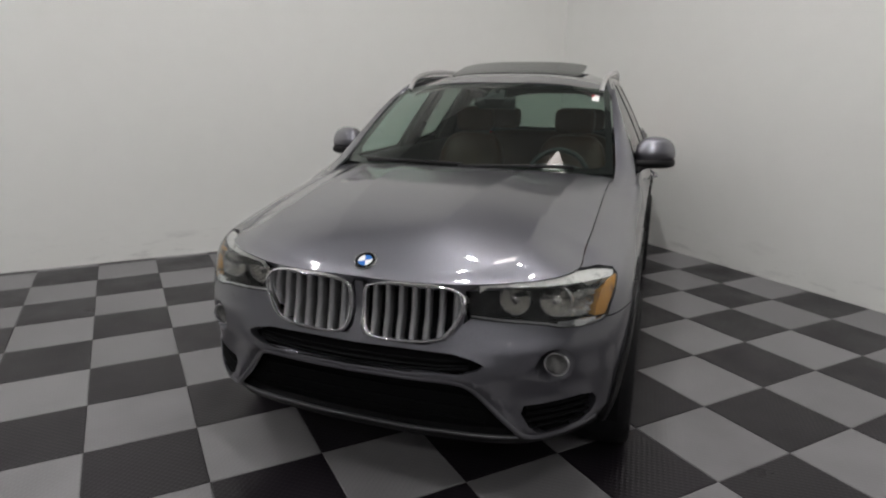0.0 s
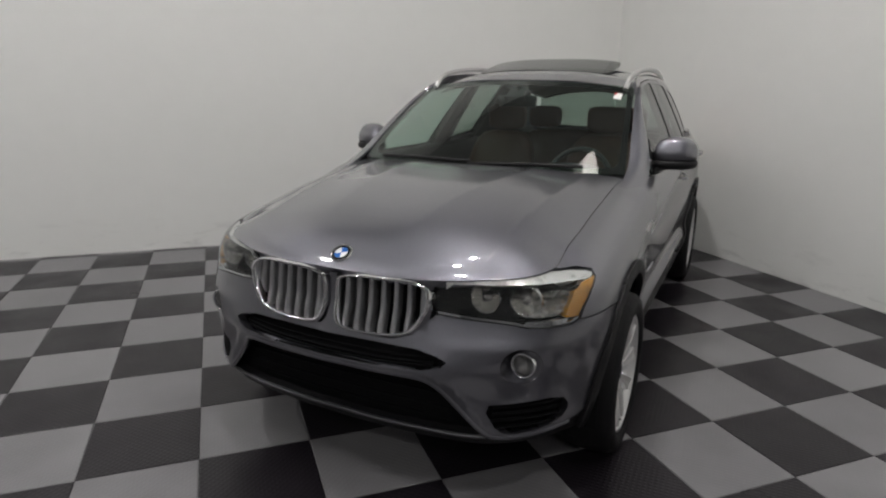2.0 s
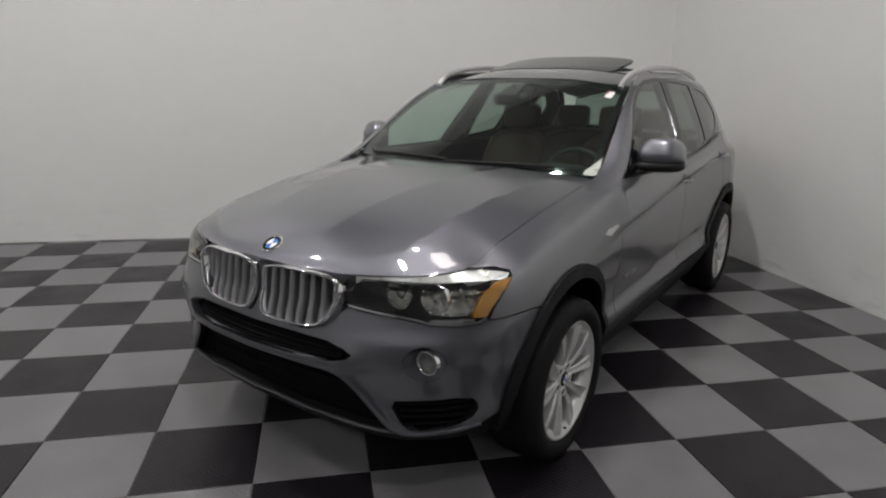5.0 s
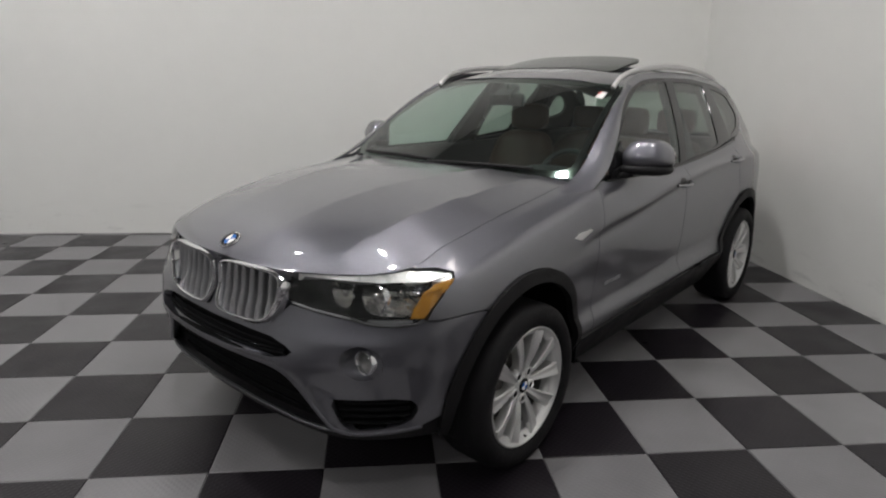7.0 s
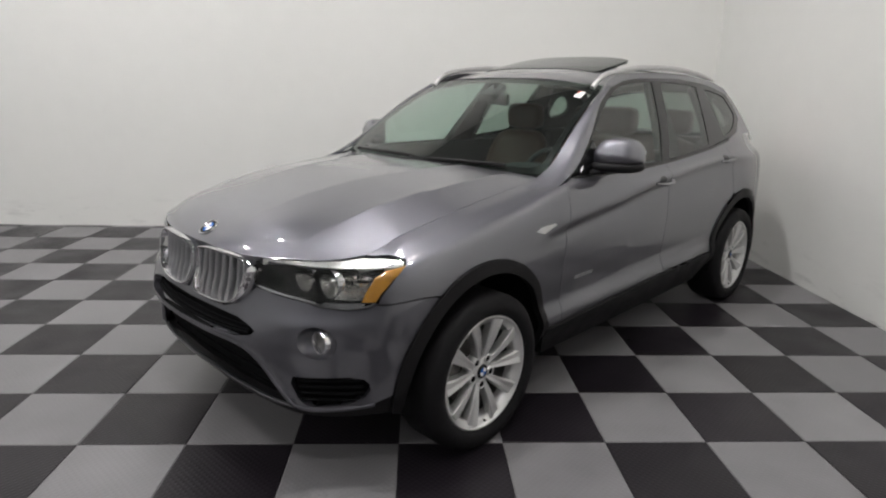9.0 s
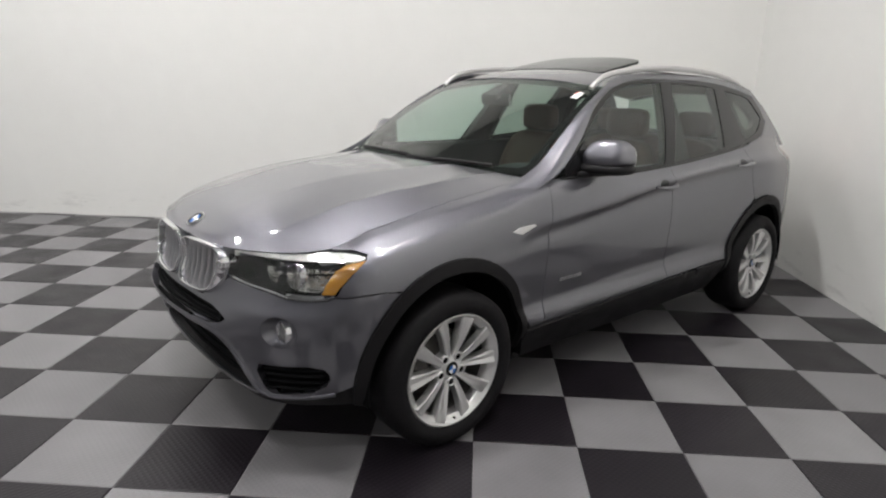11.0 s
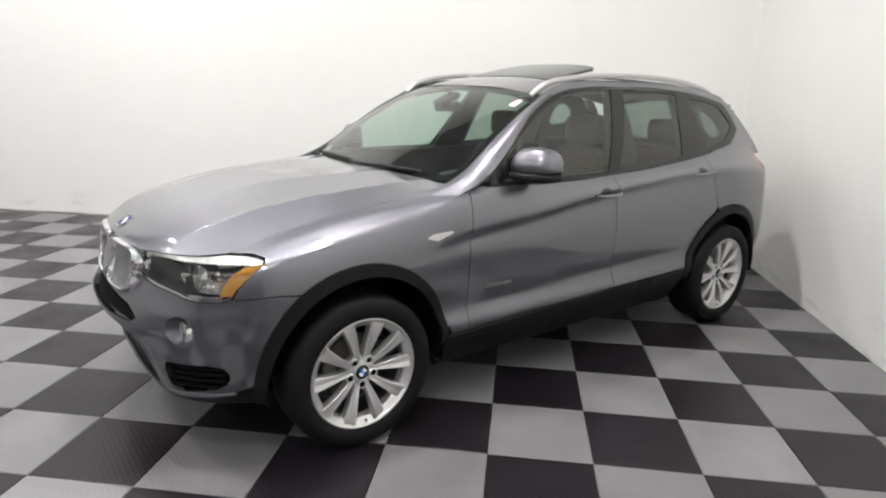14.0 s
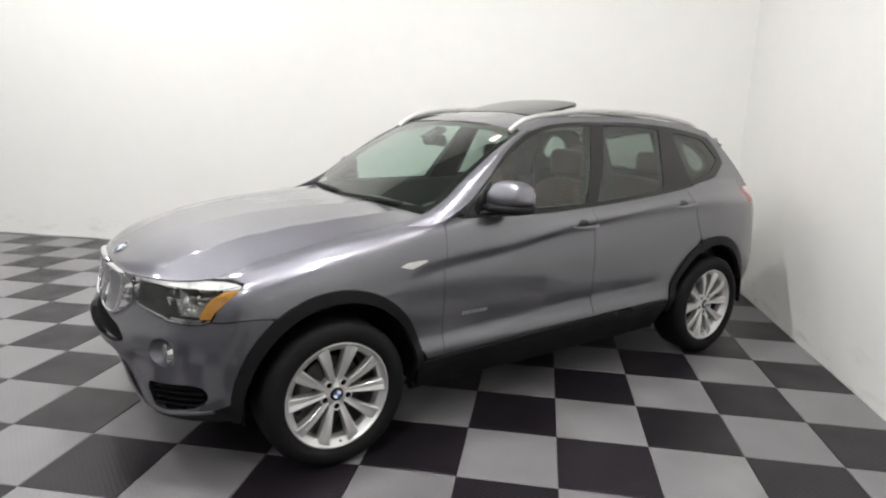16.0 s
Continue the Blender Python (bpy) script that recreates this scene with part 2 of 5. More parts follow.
# plan of the body at bumper height, from the middle of the nose round the corner, along the side and round the tail
PLAN = [(-0.840, 0), (-0.831, 0.20), (-0.797, 0.40), (-0.737, 0.57), (-0.655, 0.715), (-0.56, 0.82), (-0.45, 0.893), (-0.33, 0.927), (0.0, 0.940),
        (0.6, 0.936), (1.6, 0.940), (2.3, 0.940), (2.81, 0.940), (3.2, 0.905), (3.49, 0.825), (3.68, 0.67), (3.77, 0.40), (3.79, 0)]
arc = np.concatenate([[0], np.cumsum([math.dist(a, b) for a, b in zip(PLAN, PLAN[1:])])])
SIDE0 = float(arc[8])                                       # u of the front axle: on the side u = s + SIDE0
plan_s, plan_y = curve(list(zip(arc, [p[0] for p in PLAN])), 0.05), curve(list(zip(arc, [p[1] for p in PLAN])), 0.05)


def line(front, side):
    """Knots of a feature line: (u, value) before the wheel, (s, value) along the side."""
    return curve(front + [(s + SIDE0, v) for s, v in side], 0.035)


# nine feature lines from the sill (0) to the hood's edge and the belt (8): height and inset
height_0 = line([(0, .20), (.9, .20)], [(-.3, .21), (.5, .225), (2.3, .225), (3.3, .24), (4.2, .25)])
height_1 = line([(0, .30), (.3, .31), (.62, .335), (.9, .37)], [(-.3, .42), (.6, .43), (2.3, .43), (3.3, .40), (4.2, .38)])
height_2 = line([(0, .45), (.9, .47)], [(-.3, .52), (.6, .52), (2.3, .53), (3.3, .50), (4.2, .48)])
height_3 = line([(0, .575), (.9, .58)], [(-.3, .62), (.6, .66), (2.3, .66), (3.3, .62), (4.2, .60)])
height_4 = line([(0, .635), (.9, .65)], [(-.3, .72), (.3, .77), (.6, .80), (2.3, .84), (3.3, .78), (4.2, .74)])
height_5 = line([(0, .70), (.9, .71)], [(-.3, .78), (.2, .802), (.6, .855), (1.0, .895), (1.42, .945), (2.4, 1.005), (3.3, .95), (4.2, .92)])
height_6 = line([(0, .765), (.9, .775)], [(-.3, .825), (.2, .862), (.6, .915), (1.0, .95), (1.42, 1.000), (2.4, 1.060), (3.3, 1.03), (4.2, 1.0)])
height_7 = line([(0, .825), (.75, .84), (.9, .843)], [(-.45, .860), (-.33, .881), (0, .938), (.3, .993), (.6, 1.06), (.8, 1.038), (1.6, 1.055), (2.3, 1.092), (2.8, 1.125), (3.4, 1.10), (4.2, 1.08)])
height_8 = line([(0, .870), (.4, .872), (.6, .880), (.75, .886), (.9, .897)], [(-.45, .918), (-.33, .943), (-.2, .966), (0, 1.004), (.3, 1.047), (.6, 1.087), (.8, 1.092), (1.17, 1.085), (1.6, 1.098), (2.23, 1.135), (2.49, 1.158), (2.9, 1.20), (3.4, 1.18), (4.2, 1.15)])
HEIGHT = [height_0, height_1, height_2, height_3, height_4, height_5, height_6, height_7, height_8]
inset_0 = line([(0, .17), (.4, .15), (.75, .10), (.9, .10)], [(-.3, .06), (.6, .12), (2.3, .12), (3.3, .09), (4.2, .10)])
inset_1 = line([(0, .095), (.3, .075), (.5, .035), (.62, .012), (.9, .012)], [(-.3, .012), (.6, .018), (2.3, .018), (3.3, .03), (4.2, .05)])
inset_2 = line([(0, .06), (.3, .05), (.55, .015), (.9, .006)], [(-.3, .004), (.6, .042), (2.3, .042), (3.0, .01), (4.2, .01)])
inset_3 = line([(0, -.012), (.42, -.012), (.6, -.006), (.9, -.002)], [(-.3, .0), (.3, .012), (.6, .030), (2.3, .028), (3.0, .004), (4.2, .01)])
inset_4 = line([(0, .028), (.3, .022), (.5, .006), (.7, -.004), (.9, -.003)], [(-.3, .0), (.3, .008), (.6, .018), (2.3, .018), (3.0, .006), (4.2, .02)])
inset_5 = line([(0, .054), (.4, .044), (.6, .026), (.9, .008)], [(-.3, .004), (.3, .009), (.42, .012), (.6, .024), (2.3, .022), (3.0, .012), (4.2, .04)])
inset_6 = line([(0, .078), (.4, .070), (.6, .048), (.75, .032), (.9, .018)], [(-.3, .012), (.3, .011), (.42, .009), (.6, .002), (2.3, .004), (3.0, .018), (4.2, .07)])
inset_7 = line([(0, .080), (.4, .074), (.6, .060), (.75, .052), (.9, .044)], [(-.45, .044), (0, .044), (.3, .044), (.6, .040), (.8, .030), (1.6, .030), (2.3, .036), (2.9, .068), (3.4, .100), (4.2, .16)])
inset_8 = line([(0, .078), (.4, .072), (.6, .076), (.75, .086), (.9, .115)], [(-.45, .165), (-.33, .185), (0, .19), (.3, .188), (.52, .18), (.68, .075), (.9, .052), (1.6, .050), (2.3, .066), (2.55, .082), (2.9, .112), (3.4, .14), (4.2, .26)])
INSET = [inset_0, inset_1, inset_2, inset_3, inset_4, inset_5, inset_6, inset_7, inset_8]


def make_skin(nu=900, nv=161):
    """The lower body as one dense sheet: the section at each u runs smoothly through the nine feature lines."""
    u = np.linspace(0, float(arc[-1]), nu)
    ps, py = plan_s(u), plan_y(u)
    ps, py = ps - ps[0] + PLAN[0][0], py - py[0]
    ts, ty = np.gradient(ps, u), np.gradient(py, u)
    size = np.hypot(ts, ty)
    ns, ny = -ty / size, ts / size                          # outward: to the front at the nose, to the left along the side
    zk, dk = np.array([h(u) for h in HEIGHT]), np.array([d(u) for d in INSET])
    fine, v = np.arange(-8, nv + 8) * 8 / (nv - 1), np.linspace(0, 8, nv)
    g = np.exp(-(np.arange(-8, 9) / 4.0) ** 2)
    g /= g.sum()
    grid = np.zeros((nu, nv, 3))
    for i in range(nu):
        f = []
        for k in (zk[:, i], dk[:, i]):
            c = curve(list(zip(range(9), k)))(fine)
            c[:8], c[-8:] = 2 * c[8] - c[16:8:-1], 2 * c[-9] - c[-10:-18:-1]
            f.append(np.convolve(c, g, "valid"))
        z, d = f
        crest = .007 * np.exp(-((v - 7.74) / .14) ** 2) * np.clip((u[i] - .95) / .15, 0, 1) * np.clip((SIDE0 + .55 - u[i]) / .15, 0, 1)
        z, d = z + .9 * crest, d - .3 * crest               # narrow crest of the wing beside the bonnet
        grid[i] = np.stack([ps[i] - ns[i] * d, py[i] - ny[i] * d, z], 1)
    return u, v, grid


RIDGE = [(0, .574), (.20, .573), (.40, .566), (.465, .535), (.53, .452), (.60, .360), (.68, .335), (.82, .362)]


def ridge_gap(y, z):
    """Distance in the front view from the bumper's pressed ridge."""
    best = np.full(y.shape, 9.0)
    for (y0, z0), (y1, z1) in zip(RIDGE, RIDGE[1:]):
        t = np.clip(((y - y0) * (y1 - y0) + (z - z0) * (z1 - z0)) / ((y1 - y0) ** 2 + (z1 - z0) ** 2), 0, 1)
        best = np.minimum(best, np.hypot(y - y0 - t * (y1 - y0), z - z0 - t * (z1 - z0)))
    return best


SU, SV, SGRID = make_skin()
fade = np.clip((1.02 - SU) / .2, 0, 1)[:, None]
press = .015 * np.exp(-np.sqrt((ridge_gap(SGRID[:, :, 1], SGRID[:, :, 2]) / .019) ** 2 + .006)) * fade
SGRID[:, :, 0] -= press * .85
along = SGRID[:, :, 0]                                      # crease pressed into the lower doors
ends = np.clip((along - .62) / .15, 0, 1) * np.clip((2.42 - along) / .25, 0, 1) * (SU > SIDE0)[:, None]
off = (SGRID[:, :, 2] - (.517 + .030 * (along - .6))) / .034
SGRID[:, :, 1] -= .0065 * np.exp(-np.sqrt(off * off + .004)) * ends
SGRID[:, :, 2] += press * .25
gu, gv = np.gradient(SGRID, axis=0), np.gradient(SGRID, axis=1)
SNORM = np.cross(gv, gu)
SNORM /= np.linalg.norm(SNORM, axis=2, keepdims=True) + 1e-12
if SNORM[450, 80, 1] < 0:
    SNORM = -SNORM


def sheet(table, u, v):
    fi, fj = np.clip(np.asarray(u) / SU[-1], 0, 1) * (len(SU) - 1), np.clip(np.asarray(v) / 8, 0, 1) * (len(SV) - 1)
    i, j = np.clip(fi.astype(int), 0, len(SU) - 2), np.clip(fj.astype(int), 0, len(SV) - 2)
    a, b = (fi - i)[:, None], (fj - j)[:, None]
    return table[i, j] * (1 - a) * (1 - b) + table[i + 1, j] * a * (1 - b) + table[i, j + 1] * (1 - a) * b + table[i + 1, j + 1] * a * b


VM = 0.11                                                   # metres that stand for one step of v in the flat layout


def skin(q, off=0.0):
    """Flat layout (u, v * VM) to place and outward normal; negative u is the car's right half."""
    q = np.asarray(q, float)
    right = np.where(q[:, 0] < 0, -1.0, 1.0)
    u, v = np.abs(q[:, 0]), q[:, 1] / VM
    p, n = sheet(SGRID, u, v), sheet(SNORM, u, v)
    n /= np.linalg.norm(n, axis=1, keepdims=True)
    p = p + n * off
    p[:, 1] *= right
    n[:, 1] *= right
    return p, n


def on_skin(points):
    """Places with one unknown, (None, y, z) on the nose or (s, None, z) on the side, or ('u', u, v), to the flat layout."""
    out = []
    for p in points:
        if p[0] == "u":
            out.append((p[1], p[2] * VM))
            continue
        flip = -1 if (p[1] is not None and p[1] < 0) else 1
        axes = [1, 2] if p[0] is None else [0, 2]
        want = np.array([abs(p[axes[0]]) if p[0] is None else p[axes[0]], p[2]])
        lo, hi = (0, int(len(SU) * (SIDE0 - 0.25) / SU[-1])) if p[0] is None else (int(len(SU) * (SIDE0 - 0.62) / SU[-1]), int(len(SU) * (SIDE0 + 3.45) / SU[-1]))
        d = ((SGRID[lo:hi][:, :, axes] - want) ** 2).sum(2)
        i, j = np.unravel_index(np.argmin(d), d.shape)
        u, v = SU[lo + i], SV[j]
        for _ in range(4):
            h = 0.004
            a, b, c = (sheet(SGRID, [x], [y])[0][axes] for x, y in ((u, v), (u + h, v), (u, v + h * 5)))
            jac = np.stack([(b - a) / h, (c - a) / (h * 5)], 1)
            if abs(np.linalg.det(jac)) < 1e-7:
                break
            step = np.linalg.solve(jac, want - a)
            u, v = float(np.clip(u + np.clip(step[0], -.02, .02), 0, SU[-1])), float(np.clip(v + np.clip(step[1], -.3, .3), 0, 8))
        out.append((flip * u, v * VM))
    return out


def dense(poly, step=0.015, closed=True):
    out = []
    n = len(poly)
    for i in range(n if closed else n - 1):
        a, b = np.array(poly[i], float), np.array(poly[(i + 1) % n], float)
        k = max(1, int(np.linalg.norm(b - a) / step))
        out += [tuple(a + (b - a) * t / k) for t in range(k)]
    if not closed:
        out.append(tuple(poly[-1]))
    return out


def rounded(poly, times=2, closed=True):
    """Corner cutting: a softer outline."""
    for _ in range(times):
        out = [] if closed else [poly[0]]
        n = len(poly)
        for i in range(n if closed else n - 1):
            a, b = np.array(poly[i], float), np.array(poly[(i + 1) % n], float)
            out += [tuple(a * .75 + b * .25), tuple(a * .25 + b * .75)]
        poly = out if closed else out + [poly[-1]]
    return poly


def shrunk(poly, gap):
    p = np.array(poly, float)
    area = 0.5 * np.sum(p[:, 0] * np.roll(p[:, 1], -1) - np.roll(p[:, 0], -1) * p[:, 1])
    t = np.roll(p, -1, 0) - np.roll(p, 1, 0)
    t /= np.linalg.norm(t, axis=1, keepdims=True) + 1e-9
    return p + np.stack([-t[:, 1], t[:, 0]], 1) * gap * np.sign(area)


def inside(q, poly):
    x, y = q[:, 0][:, None], q[:, 1][:, None]
    a, b = np.array(poly), np.roll(np.array(poly), -1, 0)
    cross = (a[:, 1] > y) != (b[:, 1] > y)
    xi = a[:, 0] + (y - a[:, 1]) / (b[:, 1] - a[:, 1] + 1e-15) * (b[:, 0] - a[:, 0])
    return ((cross & (x < xi)).sum(1) % 2) == 1


def to_car(p):
    p = np.asarray(p, float)
    return np.stack([-p[:, 0], p[:, 1], p[:, 2]], 1)


def panel(name, outline, surface, mat, parent, holes=(), step=0.025, gap=0.0016, rim=0.02, label="", mirror=False, back=False):
    """A sheet cut to its outline (and holes) on a surface, with its rim turned inwards."""
    rings = [shrunk(dense(outline, step * 0.6), gap)] + [shrunk(dense(h, step * 0.6), -gap) for h in holes]
    pts, edges = [], []
    for r in rings:
        n0 = len(pts)
        pts += [tuple(x) for x in r]
        edges += [(n0 + i, n0 + (i + 1) % len(r)) for i in range(len(r))]
    lo, hi = rings[0].min(0), rings[0].max(0)
    gx, gy = np.meshgrid(np.arange(lo[0] + step / 2, hi[0], step), np.arange(lo[1] + step / 2, hi[1], step))
    q = np.stack([gx.ravel() + 0.25 * step * (np.round(gy.ravel() / step) % 2), gy.ravel()], 1)
    keep = inside(q, rings[0])
    for r in rings[1:]:
        keep &= ~inside(q, r)
    q = q[keep]
    allr = np.concatenate(rings)
    if len(q):
        near = np.array([np.min(((allr - x) ** 2).sum(1)) for x in q])
        q = q[near > (0.45 * step) ** 2]
    pts += [tuple(x) for x in q]
    from mathutils.geometry import delaunay_2d_cdt
    vs, _, fs, *_ = delaunay_2d_cdt([Vector(p) for p in pts], edges, [], 0, 1e-6)
    flat = np.array([(v.x, v.y) for v in vs])
    tri = np.array([f for f in fs if len(f) == 3])
    mid = flat[tri].mean(1)
    ok = inside(mid, rings[0])
    for r in rings[1:]:
        ok &= ~inside(mid, r)
    tri = tri[ok]
    p, nrm = surface(flat)
    face_n = np.cross(p[tri[:, 1]] - p[tri[:, 0]], p[tri[:, 2]] - p[tri[:, 0]])
    flipped = (face_n * nrm[tri].mean(1)).sum(1) < 0
    tri[flipped] = tri[flipped][:, ::-1]
    faces = [tuple(t) for t in tri]
    count = {}
    for a, b, c in faces:
        for e in ((a, b), (b, c), (c, a)):
            count[e] = 1
    border = [e for e in count if (e[1], e[0]) not in count]
    n0, extra, idx = len(p), [], {}
    for a, b in border:
        for k in (a, b):
            if k not in idx:
                idx[k] = n0 + len(extra)
                extra += [p[k] + nrm[k] * 0.0, p[k] - nrm[k] * rim]
        faces.append((idx[b], idx[a], idx[a] + 1, idx[b] + 1))
    verts = np.concatenate([p, np.array(extra)]) if extra else p
    normals = [tuple(n) for n in nrm * np.array([-1, 1, 1])] + [(0, 0, 0)] * len(extra)
    made = []
    for side in ((1, -1) if mirror else (1,)):
        vv = to_car(verts) * np.array([1, side, 1])
        ff = [f[::-1] for f in faces] if side == 1 else faces
        me = mesh_of(name, vv, ff, mat, True)
        me.normals_split_custom_set_from_vertices([(a, b * side, c) for a, b, c in normals])
        made.append(put(name, me, parent if not isinstance(parent, (list, tuple)) else parent[0 if side == 1 else 1], label))
    return made if mirror else made[0]


def heightfield(fn, axis):
    """A surface from a function: axis 2 gives z over (s, y); axis 1 gives y over (s, z); axis 0 gives s over (y, z)."""
    def surface(q, off=0.0):
        q = np.asarray(q, float)
        e = 1e-3
        h, ha, hb = fn(q[:, 0], q[:, 1]), fn(q[:, 0] + e, q[:, 1]), fn(q[:, 0], q[:, 1] + e)
        ga, gb = (ha - h) / e, (hb - h) / e
        one = np.ones(len(q))
        if axis == 2:
            p, n = np.stack([q[:, 0], q[:, 1], h], 1), np.stack([-ga, -gb, one], 1)
        elif axis == 1:
            p, n = np.stack([q[:, 0], h, q[:, 1]], 1), np.stack([-ga, one, -gb], 1)
        else:
            p, n = np.stack([h, q[:, 0], q[:, 1]], 1), np.stack([one, -ga, -gb], 1)
        n = n / np.linalg.norm(n, axis=1, keepdims=True)
        return p + n * off, n
    return surface


def lofted(fn):
    """A surface from a function of (p, q) that gives places; the normal points away from the cabin's middle."""
    def surface(q, off=0.0):
        q = np.asarray(q, float)
        e = 1e-3
        p = fn(q[:, 0], q[:, 1])
        a, b = fn(q[:, 0] + e, q[:, 1]) - p, fn(q[:, 0], q[:, 1] + e) - p
        n = np.cross(a, b)
        n /= np.linalg.norm(n, axis=1, keepdims=True) + 1e-12
        out = p - np.array([2.0, 0, 0.9])
        n = np.where((n * out).sum(1, keepdims=True) < 0, -n, n)
        return p + n * off, n
    return surface


def lifted(surface, off):
    return lambda q: surface(q, off)


def tube(name, points, radius, mat, parent, closed=False, seg=8, flat=1.0, up=None, label="", mirror=False, taper=None):
    """A rod along a line; flat squashes its section across up."""
    p = np.array(points, float)
    n = len(p)
    t = (np.roll(p, -1, 0) - np.roll(p, 1, 0)) if closed else np.gradient(p, axis=0)
    t /= np.linalg.norm(t, axis=1, keepdims=True) + 1e-12
    ref = np.array(up if up is not None else (0.3, 0.2, 0.93))
    a = np.cross(t, ref)
    a /= np.linalg.norm(a, axis=1, keepdims=True) + 1e-12
    b = np.cross(a, t)
    verts, faces = [], []
    for i in range(n):
        r = radius * (taper[i] if taper is not None else 1)
        for k in range(seg):
            th = 2 * math.pi * k / seg
            verts.append(p[i] + a[i] * r * math.cos(th) + b[i] * r * flat * math.sin(th))
    for i in range(n if closed else n - 1):
        j = (i + 1) % n
        for k in range(seg):
            l = (k + 1) % seg
            faces.append((i * seg + k, i * seg + l, j * seg + l, j * seg + k))
    if not closed:
        faces += [tuple(range(seg)), tuple((n - 1) * seg + k for k in reversed(range(seg)))]
    made = []
    for side in ((1, -1) if mirror else (1,)):
        vv = to_car(np.array(verts)) * np.array([1, side, 1])
        me = mesh_of(name, vv, [f[::-1] for f in faces] if side == -1 else faces, mat, True)
        made.append(put(name, me, parent if not isinstance(parent, (list, tuple)) else parent[0 if side == 1 else 1], label))
    return made if mirror else made[0]


def shaped(name, bm, mat, parent, label="", smooth=True, mirror=False):
    """A bmesh drawn in (s, y, z), as a part of the car."""
    out = []
    me0 = bpy.data.meshes.new("tmp")
    bmesh.ops.recalc_face_normals(bm, faces=bm.faces[:])
    bm.to_mesh(me0)
    bm.free()
    v = np.array([x.co[:] for x in me0.vertices])
    f = [tuple(x.vertices) for x in me0.polygons]
    bpy.data.meshes.remove(me0)
    for side in ((1, -1) if mirror else (1,)):
        me = mesh_of(name, to_car(v) * np.array([1, side, 1]), [x[::-1] for x in f] if side == 1 else f, mat, smooth)
        out.append(put(name, me, parent if not isinstance(parent, (list, tuple)) else parent[0 if side == 1 else 1], label))
    return out if mirror else out[0]


def spun(profile, centre, axis="y", seg=48):
    """A bmesh turned round an axis through centre; profile: (radius, place along the axis)."""
    bm = bmesh.new()
    rings = []
    for r, h in profile:
        ring = []
        for k in range(seg):
            th = 2 * math.pi * k / seg
            c, s_ = r * math.cos(th), r * math.sin(th)
            o = (c, h, s_) if axis == "y" else (h, c, s_) if axis == "x" else (c, s_, h)
            ring.append(bm.verts.new([centre[i] + o[i] for i in range(3)]))
        rings.append(ring)
    for a, b in zip(rings, rings[1:]):
        for k in range(seg):
            l = (k + 1) % seg
            bm.faces.new((a[k], a[l], b[l], b[k]))
    bmesh.ops.remove_doubles(bm, verts=bm.verts[:], dist=1e-5)
    return bm


# ---- car materials ----
def paint(name, base):
    """Metallic paint: dark flake coat under a clear coat."""
    m = material(name, base, 0.42, 0.94)
    nt = m.node_tree
    p = nt.nodes["Principled BSDF"]
    p.inputs["Coat Weight"].default_value, p.inputs["Coat Roughness"].default_value = 1.0, 0.04
    p.inputs["Coat IOR"].default_value = 1.78
    co, vor = nt.nodes.new("ShaderNodeTexCoord"), nt.nodes.new("ShaderNodeTexVoronoi")
    vor.inputs["Scale"].default_value = 900
    nt.links.new(co.outputs["Object"], vor.inputs["Vector"])
    ramp = nt.nodes.new("ShaderNodeMapRange")
    ramp.inputs["To Min"].default_value, ramp.inputs["To Max"].default_value = 0.8, 1.25
    sc = nt.nodes.new("ShaderNodeVectorMath")
    sc.operation = "SCALE"
    sc.inputs[0].default_value = base
    nt.links.new(vor.outputs["Color"], ramp.inputs[0])
    nt.links.new(ramp.outputs[0], sc.inputs["Scale"])
    nt.links.new(sc.outputs[0], p.inputs["Base Color"])
    peel, wave = nt.nodes.new("ShaderNodeTexNoise"), nt.nodes.new("ShaderNodeBump")
    peel.inputs["Scale"].default_value, peel.inputs["Detail"].default_value = 70, 2
    wave.inputs["Strength"].default_value, wave.inputs["Distance"].default_value = 0.5, 0.0002
    nt.links.new(co.outputs["Object"], peel.inputs["Vector"])
    nt.links.new(peel.outputs[0], wave.inputs["Height"])
    nt.links.new(wave.outputs[0], p.inputs["Coat Normal"])
    return m


PAINT = paint("grey metallic paint", (0.138, 0.137, 0.155))
PLASTIC = material("black grained plastic", (0.0065, 0.006, 0.0068), 0.55, vary=0.15, scale=8, bump=0.15, bump_scale=400, **{"Specular IOR Level": 0.25})
GLOSS = material("gloss black trim", (0.006, 0.006, 0.0065), 0.08, **{"Specular IOR Level": 0.4})
CHROME = material("chrome", (0.80, 0.80, 0.81), 0.05, 1.0, vary=0.04, scale=12)
LIP = material("grey lip plastic", (0.10, 0.10, 0.105), 0.38, 0.4, vary=0.08)
SATIN = material("satin silver", (0.62, 0.615, 0.61), 0.42, 0.9, vary=0.05)
SLAT = material("titanium grille slat", (0.40, 0.40, 0.41), 0.34, 0.8, vary=0.06)
ALLOY = material("silver alloy", (0.68, 0.675, 0.67), 0.33, 0.75, vary=0.015, scale=4)
RUBBER = material("tyre rubber", (0.0075, 0.007, 0.0078), 0.66, vary=0.2, scale=7, bump=0.1, bump_scale=200, **{"Specular IOR Level": 0.18})
# darker copy of the alloy: shade behind the spokes is put into the colour
BARREL = material("darkened alloy", (0.17, 0.165, 0.16), 0.5, 0.6, vary=0.12, scale=9)
STEEL = material("brake steel", (0.10, 0.095, 0.09), 0.5, 0.8, vary=0.15, scale=12)
# near-black: the shade in the depth of openings is put into this colour
DARK = material("cavity-shade black", (0.004, 0.004, 0.0045), 0.8, vary=0.1, **{"Specular IOR Level": 0.1})
